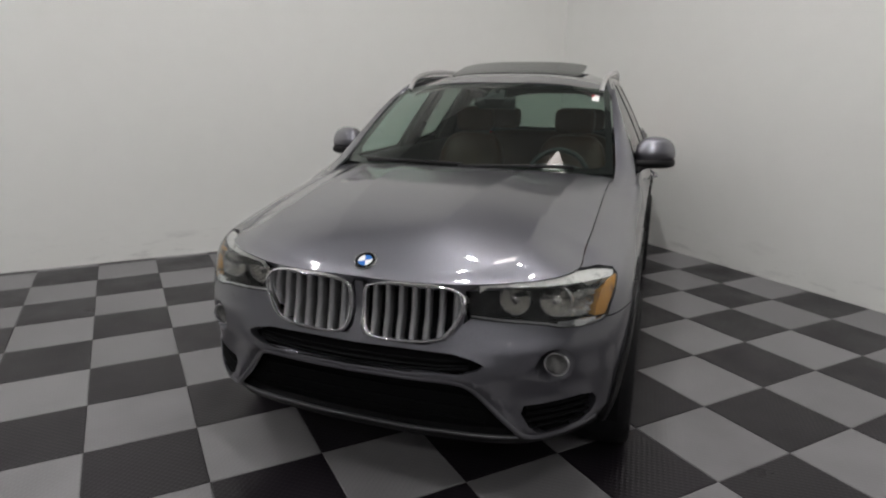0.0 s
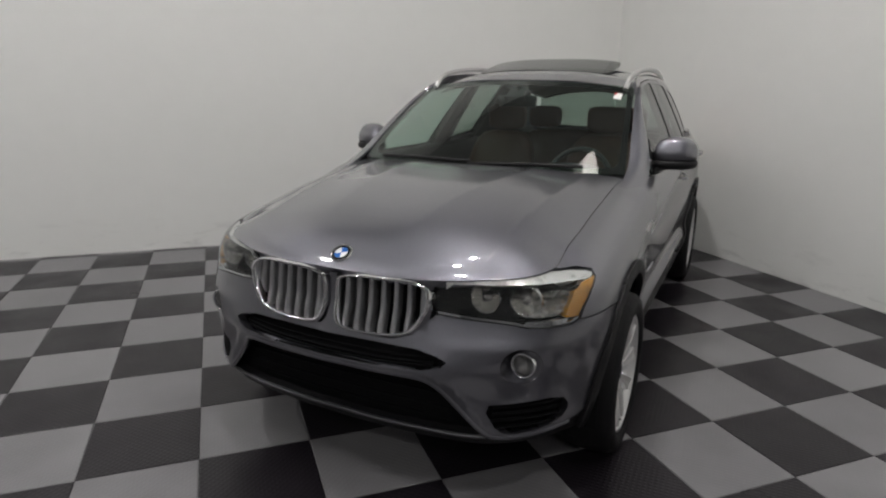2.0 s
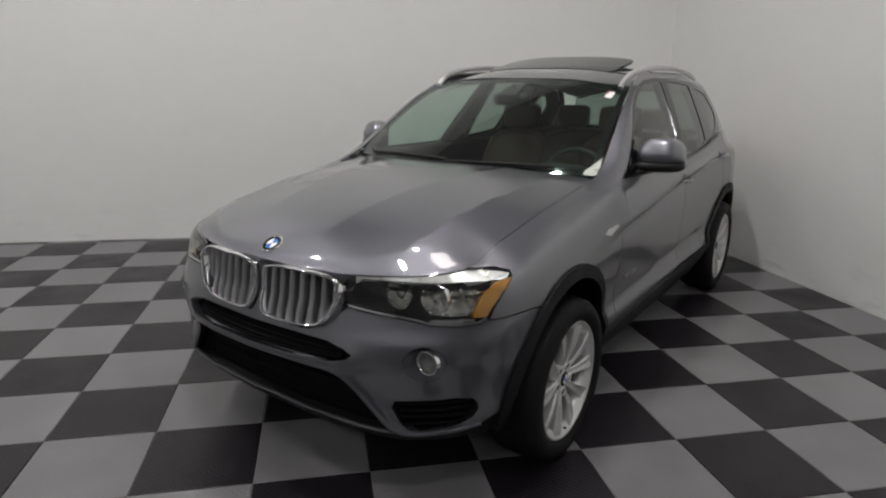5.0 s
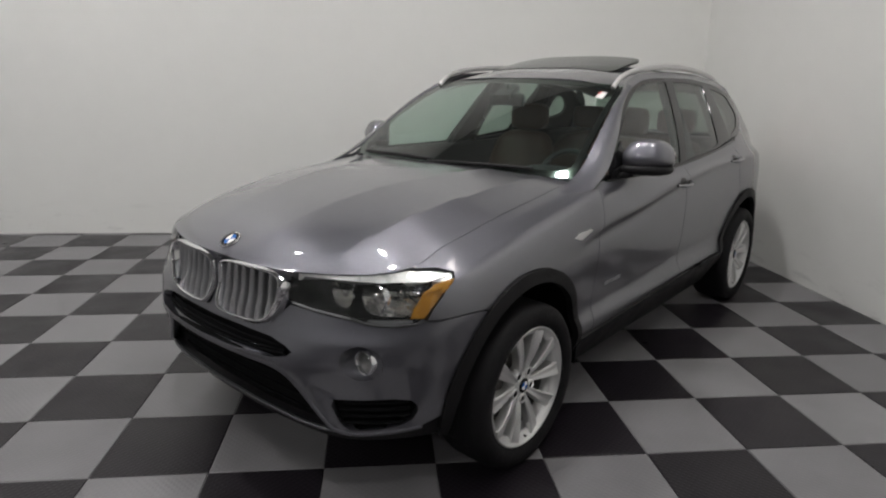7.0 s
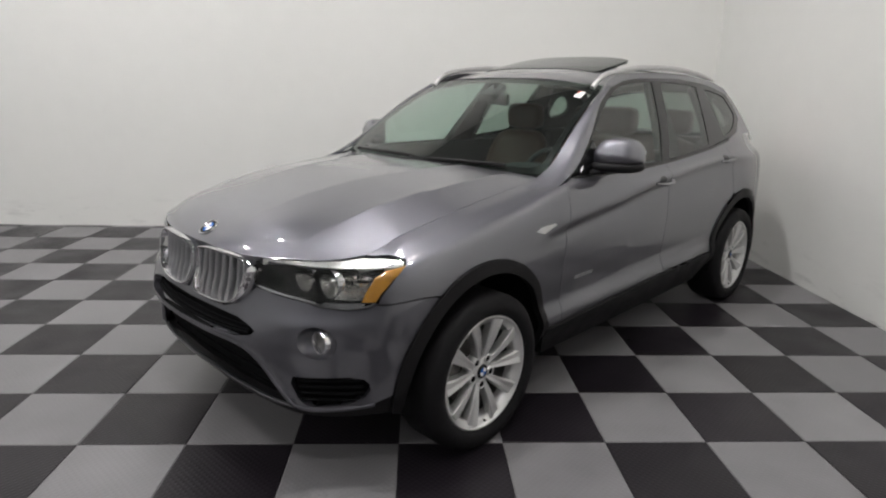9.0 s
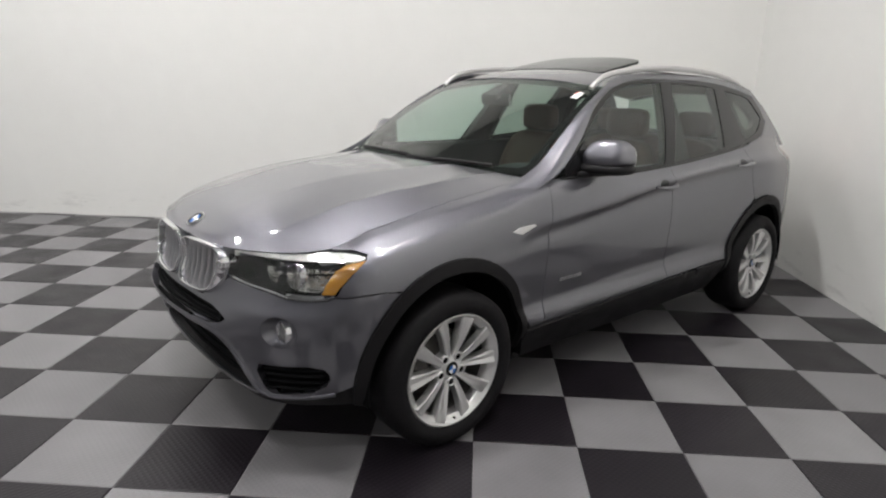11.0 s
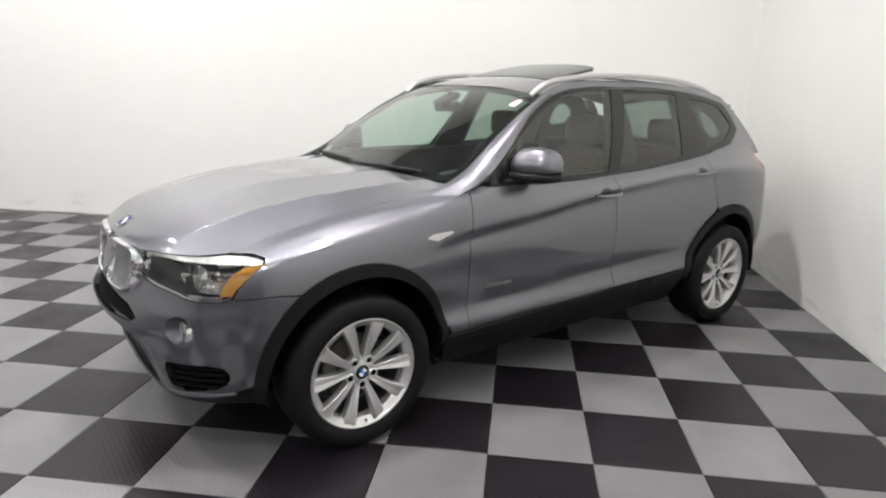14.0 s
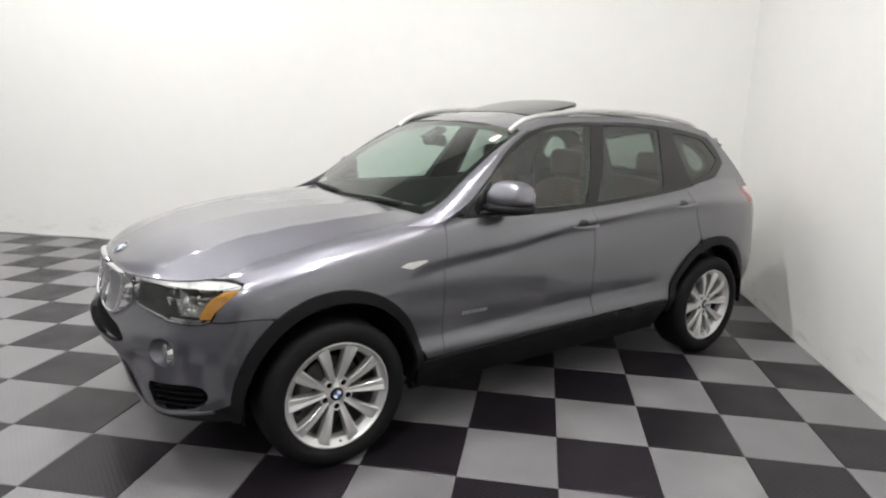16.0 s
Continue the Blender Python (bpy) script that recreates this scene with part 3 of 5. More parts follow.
AMBER = material("amber lens", (0.40, 0.185, 0.02), 0.2, vary=0.2, scale=60)
RED = material("red lens", (0.45, 0.02, 0.02), 0.15, vary=0.1, scale=50)
REFLECT = material("lamp reflector", (0.88, 0.86, 0.82), 0.15, 0.8, vary=0.2, scale=45, bump=1.0, bump_scale=60)
FACET = material("faceted lamp mirror", (0.93, 0.92, 0.89), 0.22, 0.92, vary=0.1, scale=60)
LEATHER = material("brown leather", (0.080, 0.034, 0.020), 0.5, vary=0.15, scale=10, bump=0.15, bump_scale=220)
TRIM = material("dark cabin trim", (0.016, 0.016, 0.018), 0.6, vary=0.1, bump=0.1, bump_scale=300)
LINER = material("grey headliner", (0.30, 0.29, 0.27), 0.9, vary=0.06, bump=0.1, bump_scale=300)
PAPER = material("white sticker paper", (0.80, 0.78, 0.76), 0.6, vary=0.05, scale=20)
REDINK = material("red ink", (0.45, 0.06, 0.05), 0.6, vary=0.05, scale=20)
BLUE = material("blue enamel", (0.03, 0.13, 0.42), 0.2, vary=0.04)
WHITE = material("white enamel", (0.80, 0.80, 0.80), 0.2, vary=0.03)
SCREEN = glass("windscreen glass", (0.66, 0.79, 0.72), film=0.012)
WINDOW = glass("side window glass", (0.60, 0.72, 0.66), film=0.012)
PRIVACY = glass("dark rear window glass", (0.42, 0.49, 0.45), film=0.018)
LENS = glass("clear lamp lens", (0.93, 0.94, 0.94), film=0.011)
SMOKE = glass("dark roof glass", (0.06, 0.07, 0.065), film=0.03)

car = new("suv")
car.matrix_world = pose(-1.182, 0.199, 0, 0, 0.22, 223.21)
tagged(car, "dark grey metallic SUV with chrome double grille on checkered floor", "car")

def soft_rect(a0, a1, b0, b1, r):
    """A rectangle with small rounded corners."""
    out = []
    for ca, cb, t0 in ((a1 - r, b1 - r, 0), (a0 + r, b1 - r, 90), (a0 + r, b0 + r, 180), (a1 - r, b0 + r, 270)):
        out += [(ca + r * math.cos(radians(t0 + k * 22.5)), cb + r * math.sin(radians(t0 + k * 22.5))) for k in range(5)]
    return out


# ---- outlines shared by neighbouring panels ----
def arch(c, r, a0, a1, n=28, ex=1.0):
    return [(c[0] + r * ex * math.cos(radians(a0 + (a1 - a0) * i / n)), None, c[1] + r * math.sin(radians(a0 + (a1 - a0) * i / n))) for i in range(n + 1)]


DOOR_FRONT = [(.606, None, 1.09), (.588, None, .98), (.585, None, .85), (.592, None, .66), (.596, None, .401)]
DOOR_MID = [(1.612, None, 1.12), (1.622, None, .97), (1.636, None, .82), (1.672, None, .428)]
ARCH_F = arch((.012, .368), .458, 8, 126)                    # outer edge of the cladding, from the sill over the wheel
LAMP_LOW = [(None, .405, .757), (None, .50, .750), (None, .60, .744), (None, .655, .738), (None, .69, .729), (None, .76, .726), (None, .82, .733), (-.505, None, .744)]

# front bumper, left half from the nose's middle, then mirrored
half = [(None, .0, .858), (None, .017, .857), (None, .017, .70), (None, .033, .672), (None, .16, .662), (None, .26, .664), (None, .33, .685), (None, .37, .73), *LAMP_LOW,
        (-.44, None, .744), (-.262, None, .738), *[(.012 - .458 * math.cos(radians(a)), None, .368 + .458 * math.sin(radians(a))) for a in (48, 40, 32, 24, 16, 8, 2)],
        (-.50, None, .36), (None, .825, .352), (None, .74, .332), (None, .64, .318), (None, .595, .326), (None, .56, .365), (None, .49, .44), (None, .43, .515), (None, .385, .545), (None, .30, .553), (None, .15, .556)]
flat_half = on_skin(half)
bumper_outline = flat_half[1:] + [(0, on_skin([(None, .001, .557)])[0][1])] + [(-u, v) for u, v in flat_half[:0:-1]]


def both(points, times=1):
    h = rounded(on_skin(points), times)
    return [h, [(-u, v) for u, v in h][::-1]]


mouth_half = on_skin([(None, .001, .646), (None, .20, .646), (None, .36, .642), (None, .43, .628), (None, .466, .612), (None, .448, .596), (None, .39, .584), (None, .20, .583), (None, .001, .584)])
mouth = mouth_half[1:-1] + [(-u, v) for u, v in mouth_half[::-1][1:-1]]
FOG = [(None, .692 + .060 * math.cos(radians(a)), .600 + .062 * math.sin(radians(a))) for a in range(0, 360, 20)]
VENT = [(None, .575, .450), (None, .66, .456), (None, .805, .474), (None, .828, .43), (None, .805, .376), (None, .70, .345), (None, .63, .347)]
fogs, vents = both(FOG, 0), both(VENT, 1)
bumper = panel("front_bumper", bumper_outline, skin, PAINT, car, holes=[mouth, *fogs, *vents], step=0.022, rim=0.035)

# hood
edge_u = np.linspace(0.0, SIDE0 + 0.57, 160)
edge = skin(np.stack([edge_u, np.full(160, 8 * VM)], 1))[0]
edge_s, edge_y, edge_z = edge[:, 0], edge[:, 1], edge[:, 2]
front_s, front_y = edge_s[edge_s < -.40], edge_y[edge_s < -.40]
hood_mid = curve([(-.80, .852), (-.77, .868), (-.72, .892), (-.60, .962), (-.35, 1.044), (0, 1.103), (.3, 1.119), (.7, 1.125)], 0.03)


def edge_soft(s, of):
    w = np.linspace(-2, 2, 9)
    g = np.exp(-w * w)
    return sum(k * np.interp(s + .06 * o, edge_s, of) for k, o in zip(g / g.sum(), w))


def hood_fall(s, r):
    """Share of the dome's height at r, from the middle (0) to the edge (1)."""
    return 1 - r ** 2.5


def hood_z(s, y):
    a = np.abs(y)
    k = np.clip((s + .70) / .15, 0, 1)
    ye = edge_soft(s, edge_y) * k + np.interp(s, edge_s, edge_y) * (1 - k)
    ze = edge_soft(s, edge_z) * k + np.interp(s, edge_s, edge_z) * (1 - k)
    r = np.clip(a / np.maximum(ye, 0.03), 0, 1.05)
    z = ze + (np.maximum(hood_mid(s), ze) - ze) * hood_fall(s, r)
    on = np.clip((s + .76) / .5, 0, 1)
    on = on * on * (3 - 2 * on) * np.clip((.62 - s) / .3, 0, 1)
    for y0, y1, h, w, round_off in ((.17, .36, .008, .085, .0015), (.52, .60, .013, .06, .0008)):        # pressed ridges that spread from the grille to the screen
        ridge = y0 + (y1 - y0) * (s + .75) / 1.35
        d = (a - ridge) / w
        z = z + on * h * (np.exp(-np.sqrt(d * d + round_off)) - .12)
    gap = np.clip(s - np.interp(a, front_y, front_s), 0, 1)
    flush = np.clip((np.interp(s, edge_s, edge_y) - a) / .16, 0, 1)
    roll = .013 * (1 - np.exp(-(gap / .026) ** 1.4)) * flush * flush * (3 - 2 * flush) * np.clip((.1 - s) / .6, 0, 1)
    z = z + roll                                            # the leading edge rolls over above grille and lamps
    true_y, true_z = np.interp(s, edge_s, edge_y), np.interp(s, edge_s, edge_z)
    at_edge = ze + (np.maximum(hood_mid(s), ze) - ze) * hood_fall(s, np.clip(true_y / ye, 0, 1.05))
    return z + (true_z - at_edge) * np.exp(-np.clip(true_y - a, 0, 1) / .05) * np.clip((s + .62) / .1, 0, 1)        # meets the wing at its true edge


hood_skin = heightfield(hood_z, 2)
cowl = [(.57, .70), (.52, .55), (.475, .35), (.445, .15), (.44, 0)]
rim_pts = [(s, y) for s, y in zip(edge_s[2::3], edge_y[2::3]) if y < .9 and s < .565]
hood_left = [(edge_s[0], 0.0)] + rim_pts + cowl[:-1]
hood_outline = hood_left + [(cowl[-1][0], 0.0)] + [(s, -y) for s, y in hood_left[:0:-1]]
hood = panel("bonnet", hood_outline, hood_skin, PAINT, car, step=0.014, gap=0.0016, rim=0.03)

# wings
top_edge = [("u", u, 8) for u in np.linspace(.92, SIDE0 + .575, 26)]
wing = [*top_edge, *DOOR_FRONT, (.50, None, .403), *ARCH_F[1:], (-.262, None, .742), (-.44, None, .747), (-.498, None, .747), (-.478, None, .785), (-.43, None, .834), (-.378, None, .872), (-.362, None, .888), (-.39, None, .897), (-.43, None, .896)]
panel("front_wing", on_skin(wing), skin, PAINT, car, mirror=True, rim=0.03)

# doors
sill = [(s, None, .401 + .027 * (s - .6)) for s in np.linspace(.7, 1.6, 6)]
belt1 = [("u", u + SIDE0, 8) for u in np.linspace(1.58, .64, 10)]
doors_f = panel("front_door", on_skin([*DOOR_FRONT, *sill, *DOOR_MID[::-1]] + belt1), skin, PAINT, car, mirror=True, rim=0.03)
ARCH_R = arch((2.832, .368), .448, 175, 8)
REAR_SEAM = [(2.515, None, 1.155), (2.545, None, 1.08), (2.60, None, .95), (2.66, None, .82)]
rd = [*DOOR_MID, *[(s, None, .428) for s in (1.8, 2.0, 2.2)], (2.362, None, .43), *[p for p in ARCH_R if p[0] < 2.66], *REAR_SEAM[::-1], *[("u", u + SIDE0, 8) for u in np.linspace(2.46, 1.66, 8)]]
doors_r = panel("rear_door", on_skin(rd), skin, PAINT, car, mirror=True, rim=0.03)
TAIL_SEAM = [(3.30, None, .42), (3.33, None, .70), (3.32, None, .95), (3.31, None, 1.02), (3.29, None, 1.115)]
qp = [*REAR_SEAM, *[p for p in ARCH_R if p[0] > 2.66], *TAIL_SEAM, ("u", SIDE0 + 3.30, 8), *[("u", u + SIDE0, 8) for u in np.linspace(3.25, 2.55, 8)]]
panel("rear_quarter_panel", on_skin(qp), skin, PAINT, car, mirror=True, rim=0.03)
tail = SU[-1] - 0.001
seam = on_skin(TAIL_SEAM)
rear_half = [*seam[:4], (SIDE0 + 3.9, seam[3][1]), (tail, seam[3][1]), (tail, 0.6 * VM), (SIDE0 + 3.9, .5 * VM), (seam[0][0], .8 * VM)]
panel("rear_bumper", rear_half, skin, PAINT, car, mirror=True, step=.04)
panel("tail_lamp", [seam[3], seam[4], (SIDE0 + 3.85, seam[4][1]), (SIDE0 + 3.9, seam[3][1])], skin, RED, car, mirror=True, step=.03, label="red tail lamp lens")
panel("tailgate", [seam[4], (SIDE0 + 3.31, 8 * VM), (tail, 8 * VM), (tail, seam[3][1]), (SIDE0 + 3.92, seam[3][1]), (SIDE0 + 3.87, seam[4][1])], skin, PAINT, car, mirror=True, step=.04)

# black cladding round the arches and along the sills
clad = lifted(skin, 0.012)
ring_f = [*arch((.012, .368), .458, 0, 180), (-.437, None, .32), (-.434, None, .300), (-.402, None, .292), *arch((.020, .352), .417, 180, 0), (.443, None, .26), (.505, None, .25)]
panel("wheel_arch_trim", on_skin(ring_f), clad, PLASTIC, car, mirror=True, rim=0.03, gap=0)
ring_r = [*arch((2.832, .368), .453, 14, 178), (2.39, None, .345), (2.424, None, .335), *arch((2.832, .350), .409, 180, 16)]
panel("wheel_arch_trim", on_skin(ring_r), clad, PLASTIC, car, mirror=True, rim=0.03, gap=0)
panel("sill_trim", on_skin([(.465, None, .401), (.60, None, .405), (1.6, None, .433), (2.36, None, .437), (2.33, None, .236), (1.6, None, .234), (.44, None, .236)]), lifted(skin, 0.016), PLASTIC, car, mirror=True, rim=0.05, gap=0)

# ---- upper body ----
shrink = curve([(.3, .975), (.6, .98), (.9, .99), (1.2, 1.0), (2.0, 1.0), (2.5, .975), (3.0, .922), (3.4, .85), (3.8, .76)], 0.08)


def side_y(s, z):
    return (.876 - .225 * np.clip((z - 1.08) / .45, 0, 1.3) ** 1.2) * shrink(s)


glasshouse = heightfield(side_y, 1)
roof_mid = curve([(1.05, 1.515), (1.17, 1.548), (1.35, 1.592), (1.6, 1.622), (1.95, 1.638), (2.4, 1.630), (2.85, 1.588), (3.2, 1.525), (3.45, 1.485)], 0.05)
roof = heightfield(lambda s, y: roof_mid(s) - .085 * np.clip(np.abs(y) / (.650 * shrink(s)), 0, 1.1) ** 3.0, 2)
W_FRONT = [(.73, 1.108), (.95, 1.285), (1.165, 1.425), (1.32, 1.490), (1.45, 1.525), (1.63, 1.540), (1.795, 1.543), (1.803, 1.540), (1.69, 1.31), (1.580, 1.112), (1.570, 1.108)]
W_REAR = [(1.662, 1.112), (1.670, 1.112), (1.790, 1.30), (1.912, 1.538), (1.920, 1.541), (2.2, 1.540), (2.445, 1.523), (2.450, 1.515), (2.375, 1.34), (2.315, 1.175), (2.300, 1.164), (2.08, 1.136)]
W_QUARTER = [(2.640, 1.192), (2.630, 1.202), (2.602, 1.35), (2.585, 1.500), (2.592, 1.505), (2.80, 1.485), (2.945, 1.456), (2.957, 1.446), (3.06, 1.336), (3.055, 1.318), (2.93, 1.243), (2.78, 1.212)]
SURROUND = [(.68, 1.100), (.93, 1.28), (1.11, 1.42), (1.275, 1.499), (1.46, 1.543), (1.7, 1.560), (2.2, 1.564), (2.55, 1.545), (2.8, 1.515), (3.03, 1.472), (3.105, 1.39), (3.14, 1.295), (2.97, 1.206), (2.66, 1.165), (2.147, 1.118), (1.65, 1.086), (1.2, 1.072), (.9, 1.076)]
panel("window_surround", rounded(SURROUND, 1), glasshouse, GLOSS, car, holes=[rounded(w, 1) for w in (W_FRONT, W_REAR, W_QUARTER)], mirror=True, rim=0.006, gap=0)
panel("window", shrunk(rounded(W_FRONT, 1), -.006), lifted(glasshouse, -.004), WINDOW, doors_f, mirror=True, rim=0.003, gap=0, label="clear side window")
panel("window", shrunk(rounded(W_REAR, 1), -.006), lifted(glasshouse, -.004), PRIVACY, doors_r, mirror=True, rim=0.003, gap=0, label="dark tinted side window")
panel("quarter_window", shrunk(rounded(W_QUARTER, 1), -.006), lifted(glasshouse, -.004), PRIVACY, car, mirror=True, rim=0.003, gap=0)
upper = [(1.11, 1.422), (1.20, 1.495), (1.3, 1.545), (1.45, 1.580), (1.7, 1.594), (2.0, 1.602), (2.4, 1.596), (2.8, 1.564), (3.05, 1.515), (3.2, 1.40), (3.38, 1.22), (3.46, 1.12), (3.0, 1.13), (2.6, 1.13), (2.66, 1.163), (2.97, 1.204), (3.142, 1.295), (3.107, 1.392), (3.032, 1.474), (2.8, 1.517), (2.55, 1.547), (2.2, 1.566), (1.7, 1.562), (1.46, 1.545), (1.275, 1.501)]
panel("roof_side", upper, glasshouse, PAINT, car, mirror=True, gap=0, rim=0.02)

# windscreen: p across, q up
def screen(p, q):
    b = np.stack([.445 + .15 * p ** 2, .752 * p, 1.100 + .002 * p ** 2], 1)
    t = np.stack([1.180 + .075 * p ** 2, .645 * p, 1.548 - .035 * p ** 2], 1)
    r = b + (t - b) * q[:, None]
    swell = .10 * q * (1 - q)
    return r + np.stack([-.55 * swell, 0 * swell, .83 * swell], 1)


wind = lofted(screen)
panel("windscreen", [(-1, 0), (1, 0), (1, 1), (-1, 1)], wind, SCREEN, car, step=.05, gap=0, rim=0.004, label="clear laminated windscreen")
frit = lifted(wind, -.004)
panel("windscreen_border", [(-1, 0), (1, 0), (1, 1), (-1, 1)], frit, GLOSS, car, holes=[soft_rect(-.955, .955, .055, .945, .07)], step=.05, gap=0, rim=0.004, label="black printed windscreen edge")


def pillar(p, q):
    """Front roof pillar: p 0 at the screen to 1 at the door window, q up."""
    w = screen(np.full(len(q), 1.0), q) + np.stack([0 * q, .004 + 0 * q, 0 * q], 1)
    ds = curve([(0, .68), (.45, .93), (.75, 1.11), (1, 1.30)], .04)(q)
    dz = curve([(0, 1.100), (.45, 1.280), (.75, 1.420), (1, 1.510)], .04)(q)
    d = np.stack([ds, side_y(ds, dz) + .002, dz], 1)
    r = w + (d - w) * p[:, None]
    bow = np.sin(np.pi * np.clip(p, 0, 1)) * .022
    return r + np.stack([-.25 * bow, .78 * bow, .35 * bow], 1)


def pillar_foot(p, q):
    """The pillar, with its foot swept forward into the wing's crest below q = .2."""
    up = np.maximum(q, .2)
    a, e = pillar(p, up), 1e-3
    slope = (pillar(p, up + e) - a) / e
    b = a - slope * ((a[:, 2] - (1.093 + .004 * p)) / slope[:, 2])[:, None]
    c = skin(np.stack([SIDE0 + .33 + .17 * p, (7.93 - .75 * p) * VM], 1), -.004)[0]
    t = np.clip((.2 - q) / .5, 0, 1)[:, None]
    return np.where(q[:, None] >= .2, a, a * (1 - t) ** 2 + 2 * b * t * (1 - t) + c * t * t)


panel("roof_pillar", [(.06, -.3), (1, -.3), (1, 1), (.06, 1)], lofted(pillar_foot), PAINT, car, mirror=True, step=.035, gap=0, rim=0.012)

# roof with its opening and the tilted glass panel
r_edge = [(s, .640 * float(shrink(s))) for s in np.linspace(1.26, 3.36, 24)]
front_edge = [(1.18 + .075 * (y / .645) ** 2, y) for y in np.linspace(-.62, .62, 13)]
roof_outline = front_edge + r_edge + [(3.40, .4), (3.41, 0), (3.40, -.4)] + [(s, -y) for s, y in r_edge[::-1]]
SUN = soft_rect(1.49, 1.93, -.45, .45, .06)
panel("roof", roof_outline, roof, PAINT, car, holes=[SUN], step=.03, gap=0, rim=0.02)


def tilted(s, y):
    k = np.clip((s - 1.50) / .42, 0, 1)
    return roof_mid(s) - .085 * (np.abs(y) / .650) ** 3 + .002 + .062 * k


panel("sunroof", soft_rect(1.505, 1.915, -.435, .435, .05), heightfield(tilted, 2), SMOKE, car, step=.04, gap=0, rim=0.016, label="dark glass sunroof tilted open")
panel("sunroof_rear", soft_rect(1.95, 2.75, -.44, .44, .06), lifted(roof, .004), SMOKE, car, step=.04, gap=0, rim=0.004, label="fixed dark roof glass")

# rear window
def back(p, q):
    b = np.stack([3.50 - .10 * p ** 2, .62 * p, 1.14 + 0 * p], 1)
    t = np.stack([3.33 - .05 * p ** 2, .55 * p, 1.475 - .01 * p ** 2], 1)
    return b + (t - b) * q[:, None]


panel("rear_window", [(-1, 0), (1, 0), (1, 1), (-1, 1)], lofted(back), PRIVACY, car, step=.08, gap=0, rim=0.004)

# roof rails
rail = [(1.20, .606, 1.510), (1.24, .608, 1.545), (1.31, .612, 1.583), (1.48, .618, 1.614), (1.77, .622, 1.637), (2.15, .618, 1.640), (2.57, .598, 1.619), (2.88, .572, 1.578), (2.99, .562, 1.535)]
tube("roof_rail", [(a, b, c - .010) for a, b, c in rounded(rail, 2, False)], .0135, SATIN, car, seg=12, flat=1.2, mirror=True, label="satin silver roof rail")


# ---- wheels ----
def blob(c, size, power=2.6, seg=28, cut=None):
    """A rounded box (superellipsoid)."""
    bm = bmesh.new()
    bmesh.ops.create_uvsphere(bm, u_segments=seg, v_segments=seg // 2, radius=1)
    for v in bm.verts:
        d = v.co.normalized()
        k = sum(abs(x) ** power for x in d) ** (-1 / power)
        v.co = Vector([c[i] + d[i] * k * size[i] for i in range(3)])
    return bm


